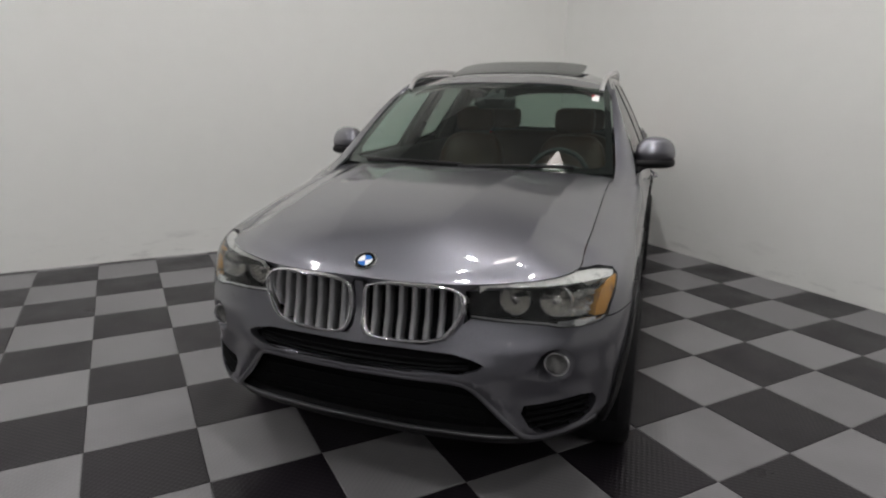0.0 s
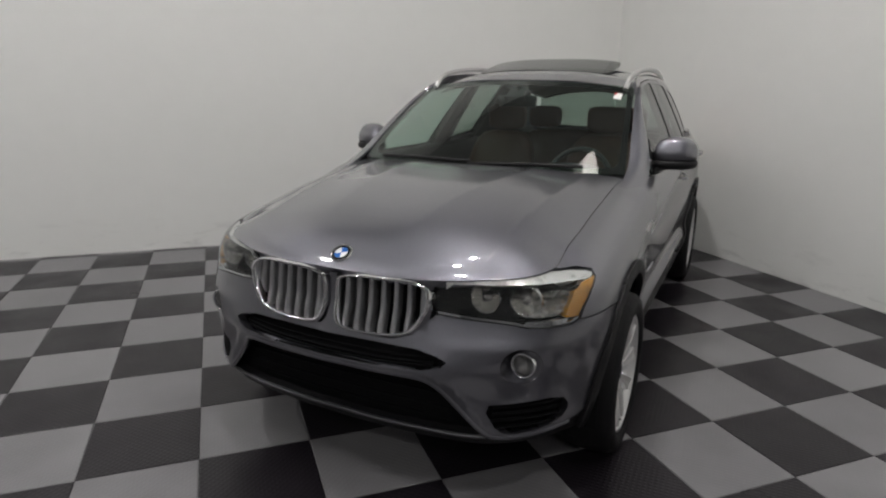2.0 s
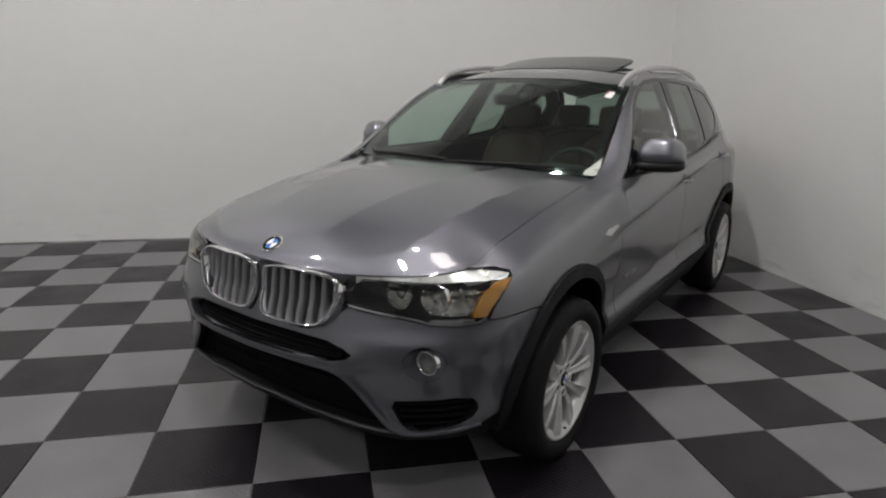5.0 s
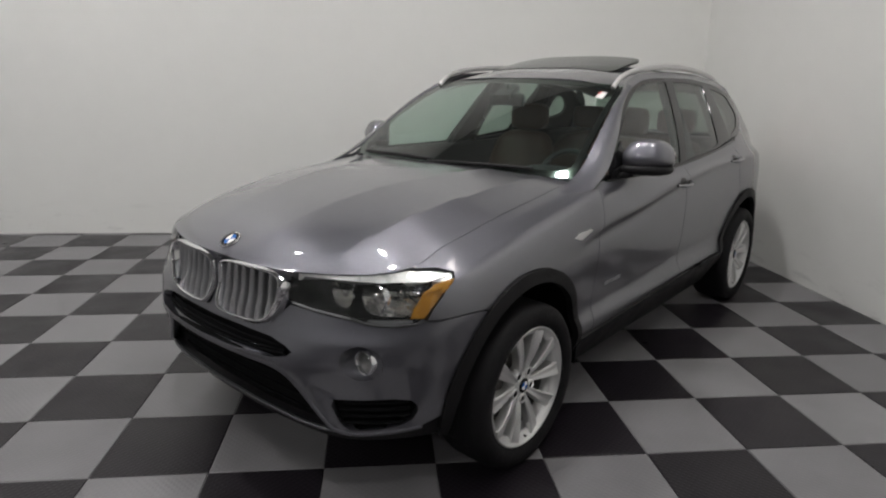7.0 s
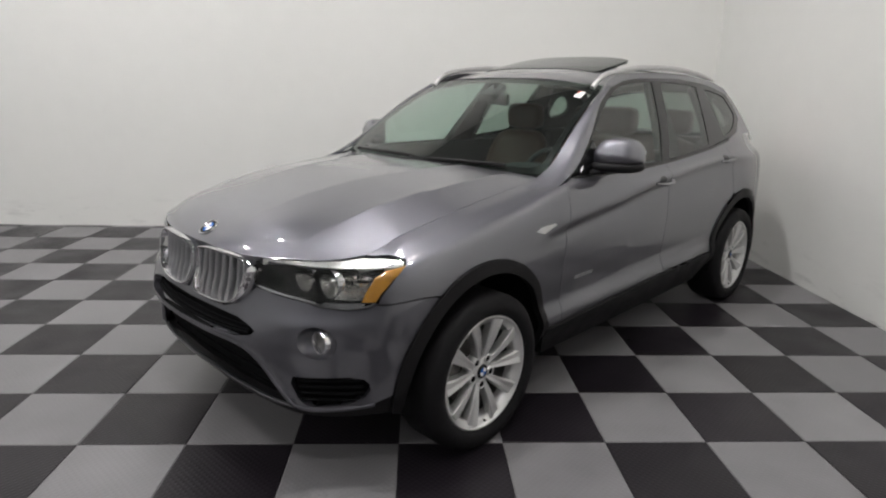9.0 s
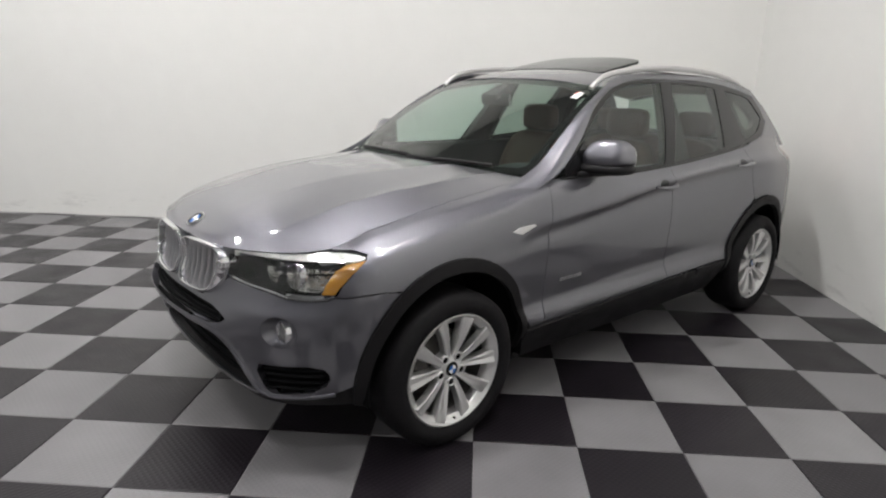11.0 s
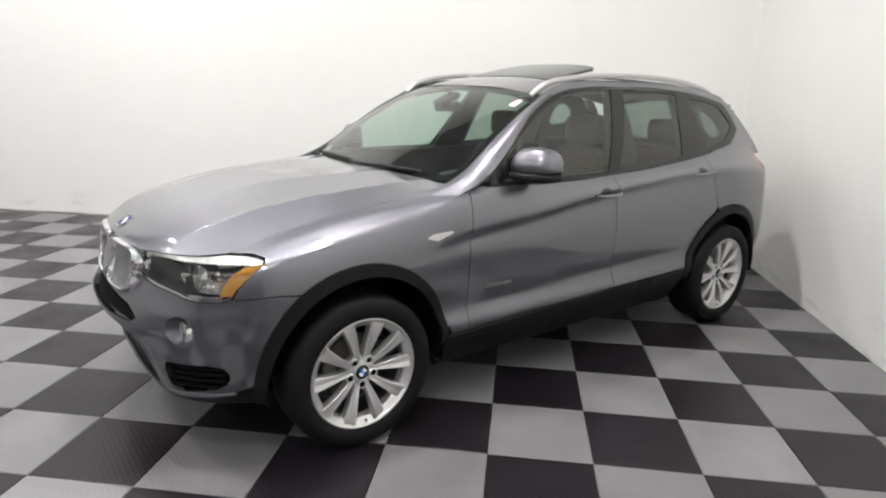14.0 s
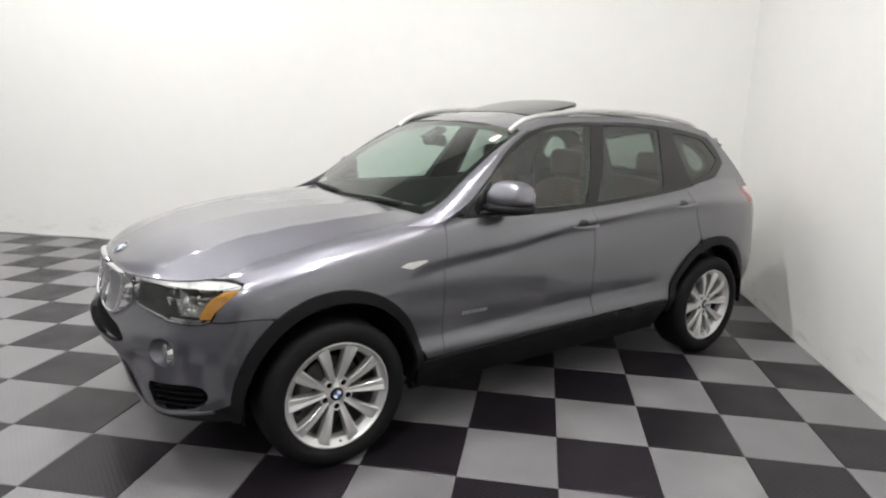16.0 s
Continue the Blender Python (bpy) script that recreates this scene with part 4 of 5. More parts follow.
def wheel(s, side):
    """Tyre, ten-spoke alloy rim in five pairs, brake disc and hub; drawn for the left and turned for the right."""
    w = new("wheel")
    w.parent = car
    w.matrix_local = pose(-s - .010, (.828 if s < 1 else .816) * side, .341 - .0038 * s, 0, 0, 0 if side > 0 else 180)
    tyre = [(.235, -.10), (.29, -.118), (.325, -.115), (.336, -.098), (.343, -.07), (.344, 0), (.343, .07), (.337, .096), (.320, .114), (.293, .121), (.264, .117), (.254, .104), (.248, .10)]
    part("tyre", spun(tyre, (0, 0, 0), seg=72), RUBBER, w, "black road tyre")
    part("rim_barrel", spun([(.20, -.10), (.222, -.09), (.213, 0), (.211, .040)], (0, 0, 0), seg=72), BARREL, w, "inner barrel of the rim, coloured darker for shade")
    rim = [(.211, .040), (.212, .076), (.218, .086), (.238, .095), (.241, .103), (.247, .107), (.252, .101), (.250, .085)]
    part("rim", spun(rim, (0, 0, 0), seg=72), ALLOY, w)
    part("brake_disc", spun([(.001, .0), (.155, .0), (.158, .006), (.155, .012), (.09, .012), (.085, .03), (.001, .03)], (0, 0, 0), seg=48), STEEL, w, "ventilated steel brake disc")
    part("wheel_hub", spun([(.001, .078), (.034, .078), (.040, .074), (.062, .068), (.075, .058), (.078, .03), (.05, .0)], (0, 0, 0), seg=40), ALLOY, w)
    part("hub_cap", spun([(.001, .083), (.028, .083), (.032, .079), (.032, .07)], (0, 0, 0), seg=32), GLOSS, w, "round centre cap in blue and white")
    for k, mat in enumerate((BLUE, WHITE, BLUE, WHITE)):
        bm = bmesh.new()
        pts = [bm.verts.new((0, .0845, 0))] + [bm.verts.new((.019 * math.cos(radians(90 * k + 15 * i)), .0845, .019 * math.sin(radians(90 * k + 15 * i)))) for i in range(7)]
        bm.faces.new(pts)
        part("cap_quarter", bm, mat, w)
    for i in range(5):
        bm = bmesh.new()
        bmesh.ops.create_cone(bm, cap_ends=True, segments=12, radius1=.0130, radius2=.0130, depth=.012)
        a = radians(72 * i + 270)
        cx, cz = .059 * math.cos(a), .059 * math.sin(a)
        for v in bm.verts:
            v.co = Vector((cx + v.co.x, .070 + v.co.z, cz + v.co.y))
        # near-black disc: shade inside the bolt hole is painted as colour
        part("bolt_hole_shade", bm, DARK, w)
        part("bolt_seat", spun([(.0135, .064), (.0140, .0785), (.0165, .0810), (.0205, .0795), (.0225, .050)], (cx, 0, cz), seg=24), ALLOY, w)
    caliper = blob((.135 * (1 if side > 0 else -1), .018, .02), (.040, .034, .085), 3.5, 20)
    part("brake_caliper", caliper, STEEL, w, "grey cast brake caliper")
    stem = spun([(.001, .100), (.0045, .099), (.0045, .070)], (.226 * math.cos(radians(268)), 0, .226 * math.sin(radians(268))), "y", 10)
    part("valve_stem", stem, DARK, w, "black valve stem")
    for i in range(5):
        for d in (-1, 1):
            mid = 72 * i + 306
            a_in, a_out = radians(mid + d * 15), radians(mid + d * 17.5)
            bm = bmesh.new()
            rows = []
            for t in np.linspace(0, 1, 9):
                r = .045 + (.232 - .045) * t
                a = a_in + (a_out - a_in) * t
                half_w = .0125 + .0185 * t ** 1.4
                y = .070 + .028 * math.sin(t * 1.75)
                c, tan = Vector((math.cos(a) * r, 0, math.sin(a) * r)), Vector((-math.sin(a), 0, math.cos(a)))
                lean = .010 * d * t
                rows.append([bm.verts.new(c + tan * x * half_w + Vector((0, y + h + lean * x * .6, 0))) for x, h in ((-1, -.040), (-1, -.005), (-.80, 0), (.0, -.003), (.80, 0), (1, -.005), (1, -.040))])
            for p, q in zip(rows, rows[1:]):
                for k in range(6):
                    bm.faces.new((p[k], p[k + 1], q[k + 1], q[k]))
            bm.faces.new(rows[0])
            bm.faces.new(rows[-1][::-1])
            bmesh.ops.recalc_face_normals(bm, faces=bm.faces[:])
            part("spoke", bm, ALLOY, w, smooth=False)
    return w


for s in (0, 2.81):
    for side in (1, -1):
        wheel(s, side)

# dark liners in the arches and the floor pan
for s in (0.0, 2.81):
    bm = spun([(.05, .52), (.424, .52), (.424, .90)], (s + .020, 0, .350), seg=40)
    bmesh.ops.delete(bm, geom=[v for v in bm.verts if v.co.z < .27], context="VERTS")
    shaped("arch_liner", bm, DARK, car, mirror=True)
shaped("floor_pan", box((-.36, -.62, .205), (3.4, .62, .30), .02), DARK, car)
# plain near-black box fills the bay behind the front openings
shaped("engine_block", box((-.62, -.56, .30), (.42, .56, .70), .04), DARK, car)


# ---- front end ----
def band(name, ring, surface, profile, mat, parent, label="", mirror=False, grow=None):
    """A frame swept round a closed outline on a surface; profile: (inward shift, height over the surface, and what grow adds to both)."""
    loops = []
    more = np.zeros((len(ring), 1)) if grow is None else np.asarray(grow)[:, None]
    for shift, off, wide, tall in profile:
        p, n = surface(shrunk(ring, shift + more * wide))
        loops.append(p + n * (off + more * tall))
    n, verts, faces = len(ring), np.concatenate(loops), []
    for a in range(len(profile) - 1):
        for i in range(n):
            j = (i + 1) % n
            faces.append((a * n + i, a * n + j, a * n + n + j, a * n + n + i))
    made = []
    for side in ((1, -1) if mirror else (1,)):
        me = mesh_of(name, to_car(verts) * np.array([1, side, 1]), faces, mat, True)
        made.append(put(name, me, parent if not isinstance(parent, (list, tuple)) else parent[0 if side == 1 else 1], label))
    return made if mirror else made[0]


KIDNEY = [(.021, .830), (.042, .858), (.14, .870), (.28, .870), (.350, .863), (.383, .835), (.379, .775), (.354, .712), (.306, .676), (.19, .666), (.078, .666), (.036, .680), (.021, .725)]
kidney = dense(rounded(on_skin([(None, y, z) for y, z in KIDNEY]), 2), .008)
grilles = []
for side in (1, -1):
    g = new("radiator_grille")
    g.parent = car
    tagged(g, "chrome-framed kidney grille with upright satin slats")
    grilles.append(g)
flank = np.clip((np.array(kidney)[:, 0] - .27) / .10, 0, 1)
flank = flank * flank * (3 - 2 * flank)
rise = np.array(kidney)[:, 1]
flank *= np.clip(1.5 - 1.7 * np.abs(2 * (rise - rise.min()) / (rise.max() - rise.min()) - 1), 0, 1)
band("grille_frame", kidney, skin, [(-.004, -.05, -.022, .02), (-.005, .004, -.012, .004), (-.004, .012, -.003, .020), (.001, .021, 0, .020), (.009, .021, 0, .020), (.014, .012, 0, .018), (.014, -.04, 0, 0)], CHROME, grilles, mirror=True, label="polished chrome frame", grow=flank)
# near-black sheet holds the shade behind the slats in its colour
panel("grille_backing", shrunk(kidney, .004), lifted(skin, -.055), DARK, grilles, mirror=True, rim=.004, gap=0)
for k in range(7):
    y = .062 + k * .0485
    column = [z for z in np.linspace(.655, .885, 47) if inside(np.array(on_skin([(None, y, z)])), kidney)[0]]
    zs = np.linspace(column[0] + .004, column[-1] - .004, 14)
    q = on_skin([(None, y, z) for z in zs])
    p, n = skin(q)
    verts, faces = [], []
    for i in range(len(zs)):
        bow = .010 * math.sin(math.pi * i / (len(zs) - 1))
        for dx, off in ((-.0105, -.040), (-.0105, -.004), (-.007, .006), (.0, .009), (.007, .006), (.0105, -.004), (.0105, -.040)):
            verts.append(p[i] + n[i] * (off + bow - .008) + np.array([0, dx, 0]))
    for i in range(len(zs) - 1):
        faces += [(i * 7 + c, i * 7 + c + 1, i * 7 + 8 + c, i * 7 + 7 + c) for c in range(6)]
    for j, side in enumerate((1, -1)):
        put("slat", mesh_of("slat", to_car(np.array(verts)) * np.array([1, side, 1]), faces, SLAT, True), grilles[j])

# headlamps
brow = [("u", u, 7.98) for u in np.linspace(.47, .90, 12)]
lamp_ring = [(None, .398, .760), (None, .398, .855), *brow, (-.425, None, .894), (-.385, None, .893), (-.366, None, .885), (-.382, None, .869), (-.435, None, .831), (-.482, None, .784), (-.502, None, .750), *LAMP_LOW[::-1][1:-1]]
lamp_flat = dense(on_skin(lamp_ring), .012)
lamps = []
for side in (1, -1):
    h = new("headlamp")
    h.parent = car
    tagged(h, "dark twin-projector headlamp with an amber corner")
    lamps.append(h)
panel("lens_cover", lamp_flat, skin, LENS, lamps, mirror=True, rim=.004, gap=.003, label="clear plastic lens cover")
panel("lamp_housing", lamp_flat, lifted(skin, -.150), GLOSS, lamps, mirror=True, rim=-.148, gap=.002, label="gloss black housing")
top = on_skin([(None, .430, .862), *[("u", u, 7.985) for u in np.linspace(.47, .90, 12)], (-.425, None, .893), (-.39, None, .889), (-.372, None, .883)])
low = on_skin([(-.388, None, .874), ("u", 1.045, 7.10), ("u", 1.00, 7.22), ("u", .94, 7.36), ("u", .88, 7.45), ("u", .80, 7.53), ("u", .70, 7.60), ("u", .60, 7.66), ("u", .50, 7.71), (None, .430, .846)])
BROW = material("frosted light guide", (0.62, 0.62, 0.60), 0.28, 0.35, vary=0.05, scale=30)
panel("light_guide", top + low, lifted(skin, -.005), BROW, lamps, mirror=True, rim=.03, gap=0, label="frosted white light guide")
panel("side_marker", on_skin([(-.374, None, .875), (-.385, None, .864), (-.437, None, .829), (-.484, None, .783), (-.502, None, .755), (-.540, None, .755), (-.528, None, .785), (-.488, None, .838), (-.444, None, .862)]), lifted(skin, -.007), AMBER, lamps, mirror=True, rim=.03, gap=0, label="amber side marker")
zone = on_skin([(None, .712, .757), (None, .785, .754), (-.540, None, .757), (-.522, None, .785), (-.476, None, .834), (-.446, None, .852), ("u", .90, 7.2), (None, .715, .850), (None, .706, .80)])
panel("turn_reflector", zone, lifted(skin, -.048), REFLECT, lamps, mirror=True, rim=.01, gap=0, label="bright lamp reflector")
zone_lo, zone_hi = np.min(zone, 0), np.max(zone, 0)
for j, side in enumerate((1, -1)):
    rng = random.Random(7)
    verts, faces = [], []
    for a in np.arange(zone_lo[0], zone_hi[0], .0125):
        for b in np.arange(zone_lo[1], zone_hi[1], .0125):
            if not inside(np.array([[a, b]]), zone)[0]:
                continue
            k = len(verts)
            p, n = skin(np.array([(a, b), (a + .0115, b), (a + .0115, b + .0115), (a, b + .0115)]), -.034)
            tilt = [rng.uniform(-.007, .007), rng.uniform(-.009, .004)]
            lift = np.array([-tilt[0] - tilt[1], tilt[0] - tilt[1], tilt[0] + tilt[1], tilt[1] - tilt[0]])
            verts += list(p + n * lift[:, None])
            faces.append((k, k + 1, k + 2, k + 3))
    put("reflector_facets", mesh_of("reflector_facets", to_car(np.array(verts)) * np.array([1, side, 1]), faces, FACET), lamps[j], "faceted chrome reflector")
panel("lower_strip", on_skin([(None, .685, .737), (None, .76, .735), (None, .81, .741), (None, .81, .750), (None, .76, .748), (None, .695, .748)]), lifted(skin, -.012), CHROME, lamps, mirror=True, rim=.02, gap=0)
edge = [(p[0], p[1], p[2] + .003) for p in LAMP_LOW] + [(p[0], p[1], p[2] + .010) for p in LAMP_LOW[::-1]]
panel("lower_trim", on_skin(edge), lifted(skin, -.0035), CHROME, lamps, mirror=True, rim=.01, gap=0, label="thin chrome edge")
for s, y, z, r in ((-.590, .526, .795, .056), (-.575, .668, .803, .056)):
    c = (s, y, z)
    shaped("projector_ring", spun([(r + .002, .02), (r + .002, -.006), (r, -.008), (r - .003, -.006)], c, "x", 36), CHROME, lamps, mirror=True)
    shaped("projector_bowl", spun([(r - .002, -.004), (r - .010, .014), (r - .022, .030), (.001, .042)], c, "x", 36), REFLECT, lamps, mirror=True)
    shaped("projector_lens", spun([(.024, .034), (.024, .012), (.020, .004), (.011, -.001), (.001, -.003)], c, "x", 28), REFLECT, lamps, mirror=True, label="bright projector lens")

# fog lamps
fog_p = skin(on_skin([(None, .699, .602)]))[0][0]
fog_c = (fog_p[0] + .018, .692, .600)
fog_things = []
for side in (1, -1):
    f = new("fog_lamp")
    f.parent = car
    tagged(f, "round fog lamp with a bright ring")
    fog_things.append(f)
rim_p = skin(np.array(fogs[0]))[0]
bm, rings = bmesh.new(), []
for t in np.linspace(0, 1, 5):                              # painted bowl from the bumper's hole to the lamp
    row = []
    for (ps_, py_, pz_) in rim_p:
        a = math.atan2(pz_ - fog_c[2], py_ - fog_c[1])
        inner = (fog_c[0] + .012, fog_c[1] + .0435 * math.cos(a), fog_c[2] + .0435 * math.sin(a))
        row.append(bm.verts.new([o + (i - o) * w for o, i, w in zip((ps_, py_, pz_), inner, (1 - (1 - t) ** 1.6, t ** 1.5, t ** 1.5))]))
    rings.append(row)
for p, q in zip(rings, rings[1:]):
    for k in range(len(p)):
        l = (k + 1) % len(p)
        bm.faces.new((p[k], p[l], q[l], q[k]))
shaped("fog_bowl", bm, PAINT, fog_things, mirror=True, label="painted bowl round the lamp")
shaped("fog_ring", spun([(.045, .03), (.045, -.006), (.043, -.011), (.038, -.008), (.037, .006)], fog_c, "x", 36), CHROME, fog_things, mirror=True)
shaped("fog_reflector", spun([(.038, .004), (.028, .020), (.001, .028)], fog_c, "x", 36), BARREL, fog_things, mirror=True)
shaped("fog_glass", spun([(.038, .000), (.030, -.006), (.015, -.010), (.001, -.011)], fog_c, "x", 36), LENS, fog_things, mirror=True)

# lower openings
def bars(name, rows, y0, y1, off, r, parent, mat=PLASTIC, mirror=False):
    for z0, z1 in rows:
        q = on_skin([(None, y, z0 + (z1 - z0) * (y - y0) / (y1 - y0)) for y in np.linspace(y0, y1, 14)])
        p, n = skin(q)
        tube(name, p + n * off, r, mat, parent, seg=8, flat=.55, mirror=mirror)


# near-black sheets behind the openings, with the shade of their depth in the colour
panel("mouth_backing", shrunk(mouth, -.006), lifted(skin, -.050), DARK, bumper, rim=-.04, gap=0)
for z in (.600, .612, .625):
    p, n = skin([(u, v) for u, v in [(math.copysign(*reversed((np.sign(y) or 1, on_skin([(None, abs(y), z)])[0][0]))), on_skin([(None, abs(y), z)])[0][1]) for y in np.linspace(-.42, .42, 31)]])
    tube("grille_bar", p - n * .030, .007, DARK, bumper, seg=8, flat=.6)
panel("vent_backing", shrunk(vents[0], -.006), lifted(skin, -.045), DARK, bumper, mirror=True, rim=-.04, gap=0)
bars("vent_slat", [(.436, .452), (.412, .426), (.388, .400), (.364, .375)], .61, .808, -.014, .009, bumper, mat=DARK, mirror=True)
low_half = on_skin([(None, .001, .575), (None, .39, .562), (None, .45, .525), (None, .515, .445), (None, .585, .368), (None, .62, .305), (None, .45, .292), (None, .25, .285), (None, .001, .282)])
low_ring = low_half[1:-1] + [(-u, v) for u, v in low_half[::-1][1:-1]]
panel("lower_intake", low_ring, lifted(skin, -.050), DARK, bumper, rim=.02, gap=0, label="black lower intake closed by a sheet coloured as shade")
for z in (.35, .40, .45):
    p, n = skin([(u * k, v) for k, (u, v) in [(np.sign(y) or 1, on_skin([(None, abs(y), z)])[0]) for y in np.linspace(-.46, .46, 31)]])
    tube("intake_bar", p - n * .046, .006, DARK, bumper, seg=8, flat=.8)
lip, n = skin([(u * k, v) for k, (u, v) in [(np.sign(y) or 1, on_skin([(None, abs(y), .296 + .02 * (y / .58) ** 2)])[0]) for y in np.linspace(-.585, .585, 41)]])
tube("bumper_lip", lip - n * .012, .010, LIP, bumper, seg=10, flat=.7, label="grey lip under the intake")
skirt_half = on_skin([(None, .001, .292), (None, .30, .295), (None, .62, .318), (None, .74, .338), (None, .825, .358), (-.50, None, .37), (-.45, None, .38), ("u", SIDE0 - .40, .75), ("u", SIDE0 - .41, .4), ("u", 1.05, .4), ("u", .9, .45), ("u", .6, .5), ("u", .3, .5), ("u", .002, .5)])
skirt = skirt_half[1:-1] + [(-u, v) for u, v in skirt_half[::-1][1:-1]]
panel("lower_skirt", skirt, lifted(skin, -.010), PLASTIC, bumper, rim=.07, gap=0, label="black plastic lower skirt")
panel("washer_cover", rounded(on_skin([(None, .585, .684), (None, .655, .684), (None, .665, .716), (None, .600, .716)]), 1), lifted(skin, .0015), PAINT, bumper, mirror=True, rim=.004, gap=0)

# badge on the bonnet
def roundel(place, normal, r, parent, name):
    m = Vector(normal).to_track_quat("Z", "Y").to_matrix().to_4x4()
    m.translation = place
    b = new(name)
    b.parent = parent
    b.matrix_local = m
    part("badge_ring", spun([(.001, .004), (r * .9, .004), (r * .93, .007), (r, .006), (r * 1.02, 0), (r, -.01)], (0, 0, 0), "z", 40), CHROME, b)
    part("badge_field", spun([(.001, .0048), (r * .86, .0048), (r * .88, .002)], (0, 0, 0), "z", 40), GLOSS, b)
    for k, mat in enumerate((BLUE, WHITE, BLUE, WHITE)):
        bm = bmesh.new()
        bm.faces.new([bm.verts.new((0, 0, .0058))] + [bm.verts.new((r * .62 * math.cos(radians(90 * k + 15 * i + 20)), r * .62 * math.sin(radians(90 * k + 15 * i + 20)), .0058)) for i in range(7)])
        part("badge_quarter", bm, mat, b)
    return b


bp, bn = hood_skin(np.array([[-.705, 0.0]]))
roundel((-bp[0][0], 0, bp[0][2]), (-bn[0][0], 0, bn[0][2]), .042, hood, "badge")
tagged(hood, "long bonnet with pressed ridges")

# rolled edge of the bumper over and beside the intake
EDGE = [(.0, .557), (.15, .557), (.30, .554), (.385, .546), (.43, .516), (.49, .441), (.56, .366), (.60, .327), (.645, .319), (.74, .333), (.825, .353)]
edge_left = rounded(on_skin([(None, max(y, .001), z) for y, z in EDGE]), 2, False)
flat_edge = dense([(-u, v) for u, v in edge_left[::-1]] + edge_left[1:], .012, False)
ep, en = skin(np.array(flat_edge))
tube("bumper_edge", ep - en * .006, .012, PAINT, bumper, seg=10, up=(1, 0, .1))


# ---- mirrors, handles, wipers and small trim ----
mirrors = []
for side in (1, -1):
    m = new("door_mirror")
    m.parent = doors_f[0 if side == 1 else 1]
    tagged(m, "grey door mirror with a black base")
    mirrors.append(m)
bm = blob((.945, .940, 1.174), (.085, .105, .090), 2.7)
for v in bm.verts:
    out = (v.co.y - .945) / .114                            # -1 at the door to 1 at the tip
    v.co.z -= .018 * max(out, 0) ** 2 * (1 if v.co.z > 1.176 else 0)
    v.co.x += (v.co.y - .945) * .35
    if v.co.z > 1.196:
        v.co.x += .012 * min((v.co.z - 1.196) / .02, 1)     # the lid steps back over a crease
    v.co.x = min(v.co.x, 1.00 + (v.co.y - .945) * .25)
    v.co.z = max(v.co.z, 1.148 + (v.co.y - .945) * .04)
for v in bm.verts:
    v.co += Vector((.008, 0, .006))
shaped("mirror_cap", bm, PAINT, mirrors, mirror=True)
bm = blob((.947, .938, 1.132), (.084, .107, .030), 3.0)
for v in bm.verts:
    v.co.x += (v.co.y - .945) * .35
shaped("mirror_foot", bm, PLASTIC, mirrors, mirror=True)
tube("mirror_arm", [(.80, .835, 1.100), (.85, .865, 1.105), (.935, .925, 1.122)], .017, PLASTIC, mirrors, mirror=True, flat=.8)
bm = blob((1.000, .947, 1.184), (.010, .092, .062), 3)
for v in bm.verts:
    v.co.x += (v.co.y - .945) * .25
shaped("mirror_glass", bm, CHROME, mirrors, mirror=True, label="mirror glass")
panel("mirror_sail", [(.74, 1.10), (.80, 1.165), (.93, 1.255), (.915, 1.10)], lifted(glasshouse, .004), GLOSS, mirrors, mirror=True, rim=.01, gap=0)

for s, z, doors in ((1.525, 1.000, doors_f), (2.440, 1.058, doors_r)):
    q = on_skin([(s + d, None, z + .035 * d) for d in np.linspace(-.11, .10, 13)])
    p, n = skin(q)
    lift = np.array([.006, .016, .024, .028, .030, .031, .031, .031, .030, .028, .024, .016, .006])[:, None]
    tube("door_handle", p + n * lift, .016, PAINT, doors, flat=.62, mirror=True, taper=[.6, .85, 1, 1, 1, 1, 1, 1, 1, 1, 1, .85, .6])
    # flat dark patch: the shade of the painted cup is put into its colour
    ring = [(s - .018 + .040 * math.cos(a), None, z + .008 + .022 * math.sin(a)) for a in np.linspace(0, 2 * math.pi, 21)[:-1]]
    panel("handle_cup_shade", on_skin(ring), lifted(skin, .0015), TRIM, doors, mirror=True, rim=.004, gap=0)

# wedge badge on the wing and bars in place of the model lettering
panel("wing_badge", on_skin([(.335, None, .893), (.372, None, .908), (.470, None, .912), (.480, None, .905), (.392, None, .876)]), lifted(skin, .004), ALLOY, car, mirror=True, rim=.005, gap=0, label="small silver wedge badge")
for k, (a, b) in enumerate(((.632, .652), (.658, .676), (.682, .688), (.694, .708), (.714, .728), (.736, .756), (.762, .782), (.787, .793))):
    panel("lettering_bar", on_skin([(a + .075, None, .594), (b + .075, None, .594), (b + .079, None, .611), (a + .079, None, .611)]), lifted(skin, .003), SLAT, car, mirror=True, rim=.003, gap=0)
# belt strip
belt = skin([(SIDE0 + s, 7.97 * VM) for s in np.linspace(.70, 2.60, 60)])
tube("belt_strip", belt[0] + belt[1] * .004, .008, GLOSS, car, mirror=True, flat=.8)
# cowl and wipers
panel("cowl", [(-1.0, -.10), (1.0, -.10), (1.0, .03), (-1.0, .03)], lifted(wind, -.012), PLASTIC, car, step=.04, gap=0, rim=.02, label="black plastic cowl")
for p0, p1 in ((-.80, -.02), (-.04, .74)):
    ps = np.linspace(p0, p1, 16)
    q = np.stack([ps, .020 + .022 * np.sin((ps - p0) / (p1 - p0) * 2.2)], 1)
    pw, nw = wind(q)
    tube("wiper", pw + nw * .013, .006, PLASTIC, car, flat=1.6, label="black wiper resting on the windscreen")
# inspection sticker inside the screen's corner
panel("sticker", [(.845, .80), (.905, .79), (.913, .875), (.853, .885)], lifted(wind, .003), PAPER, car, step=.03, gap=0, rim=.001, label="white paper sticker with a red corner")
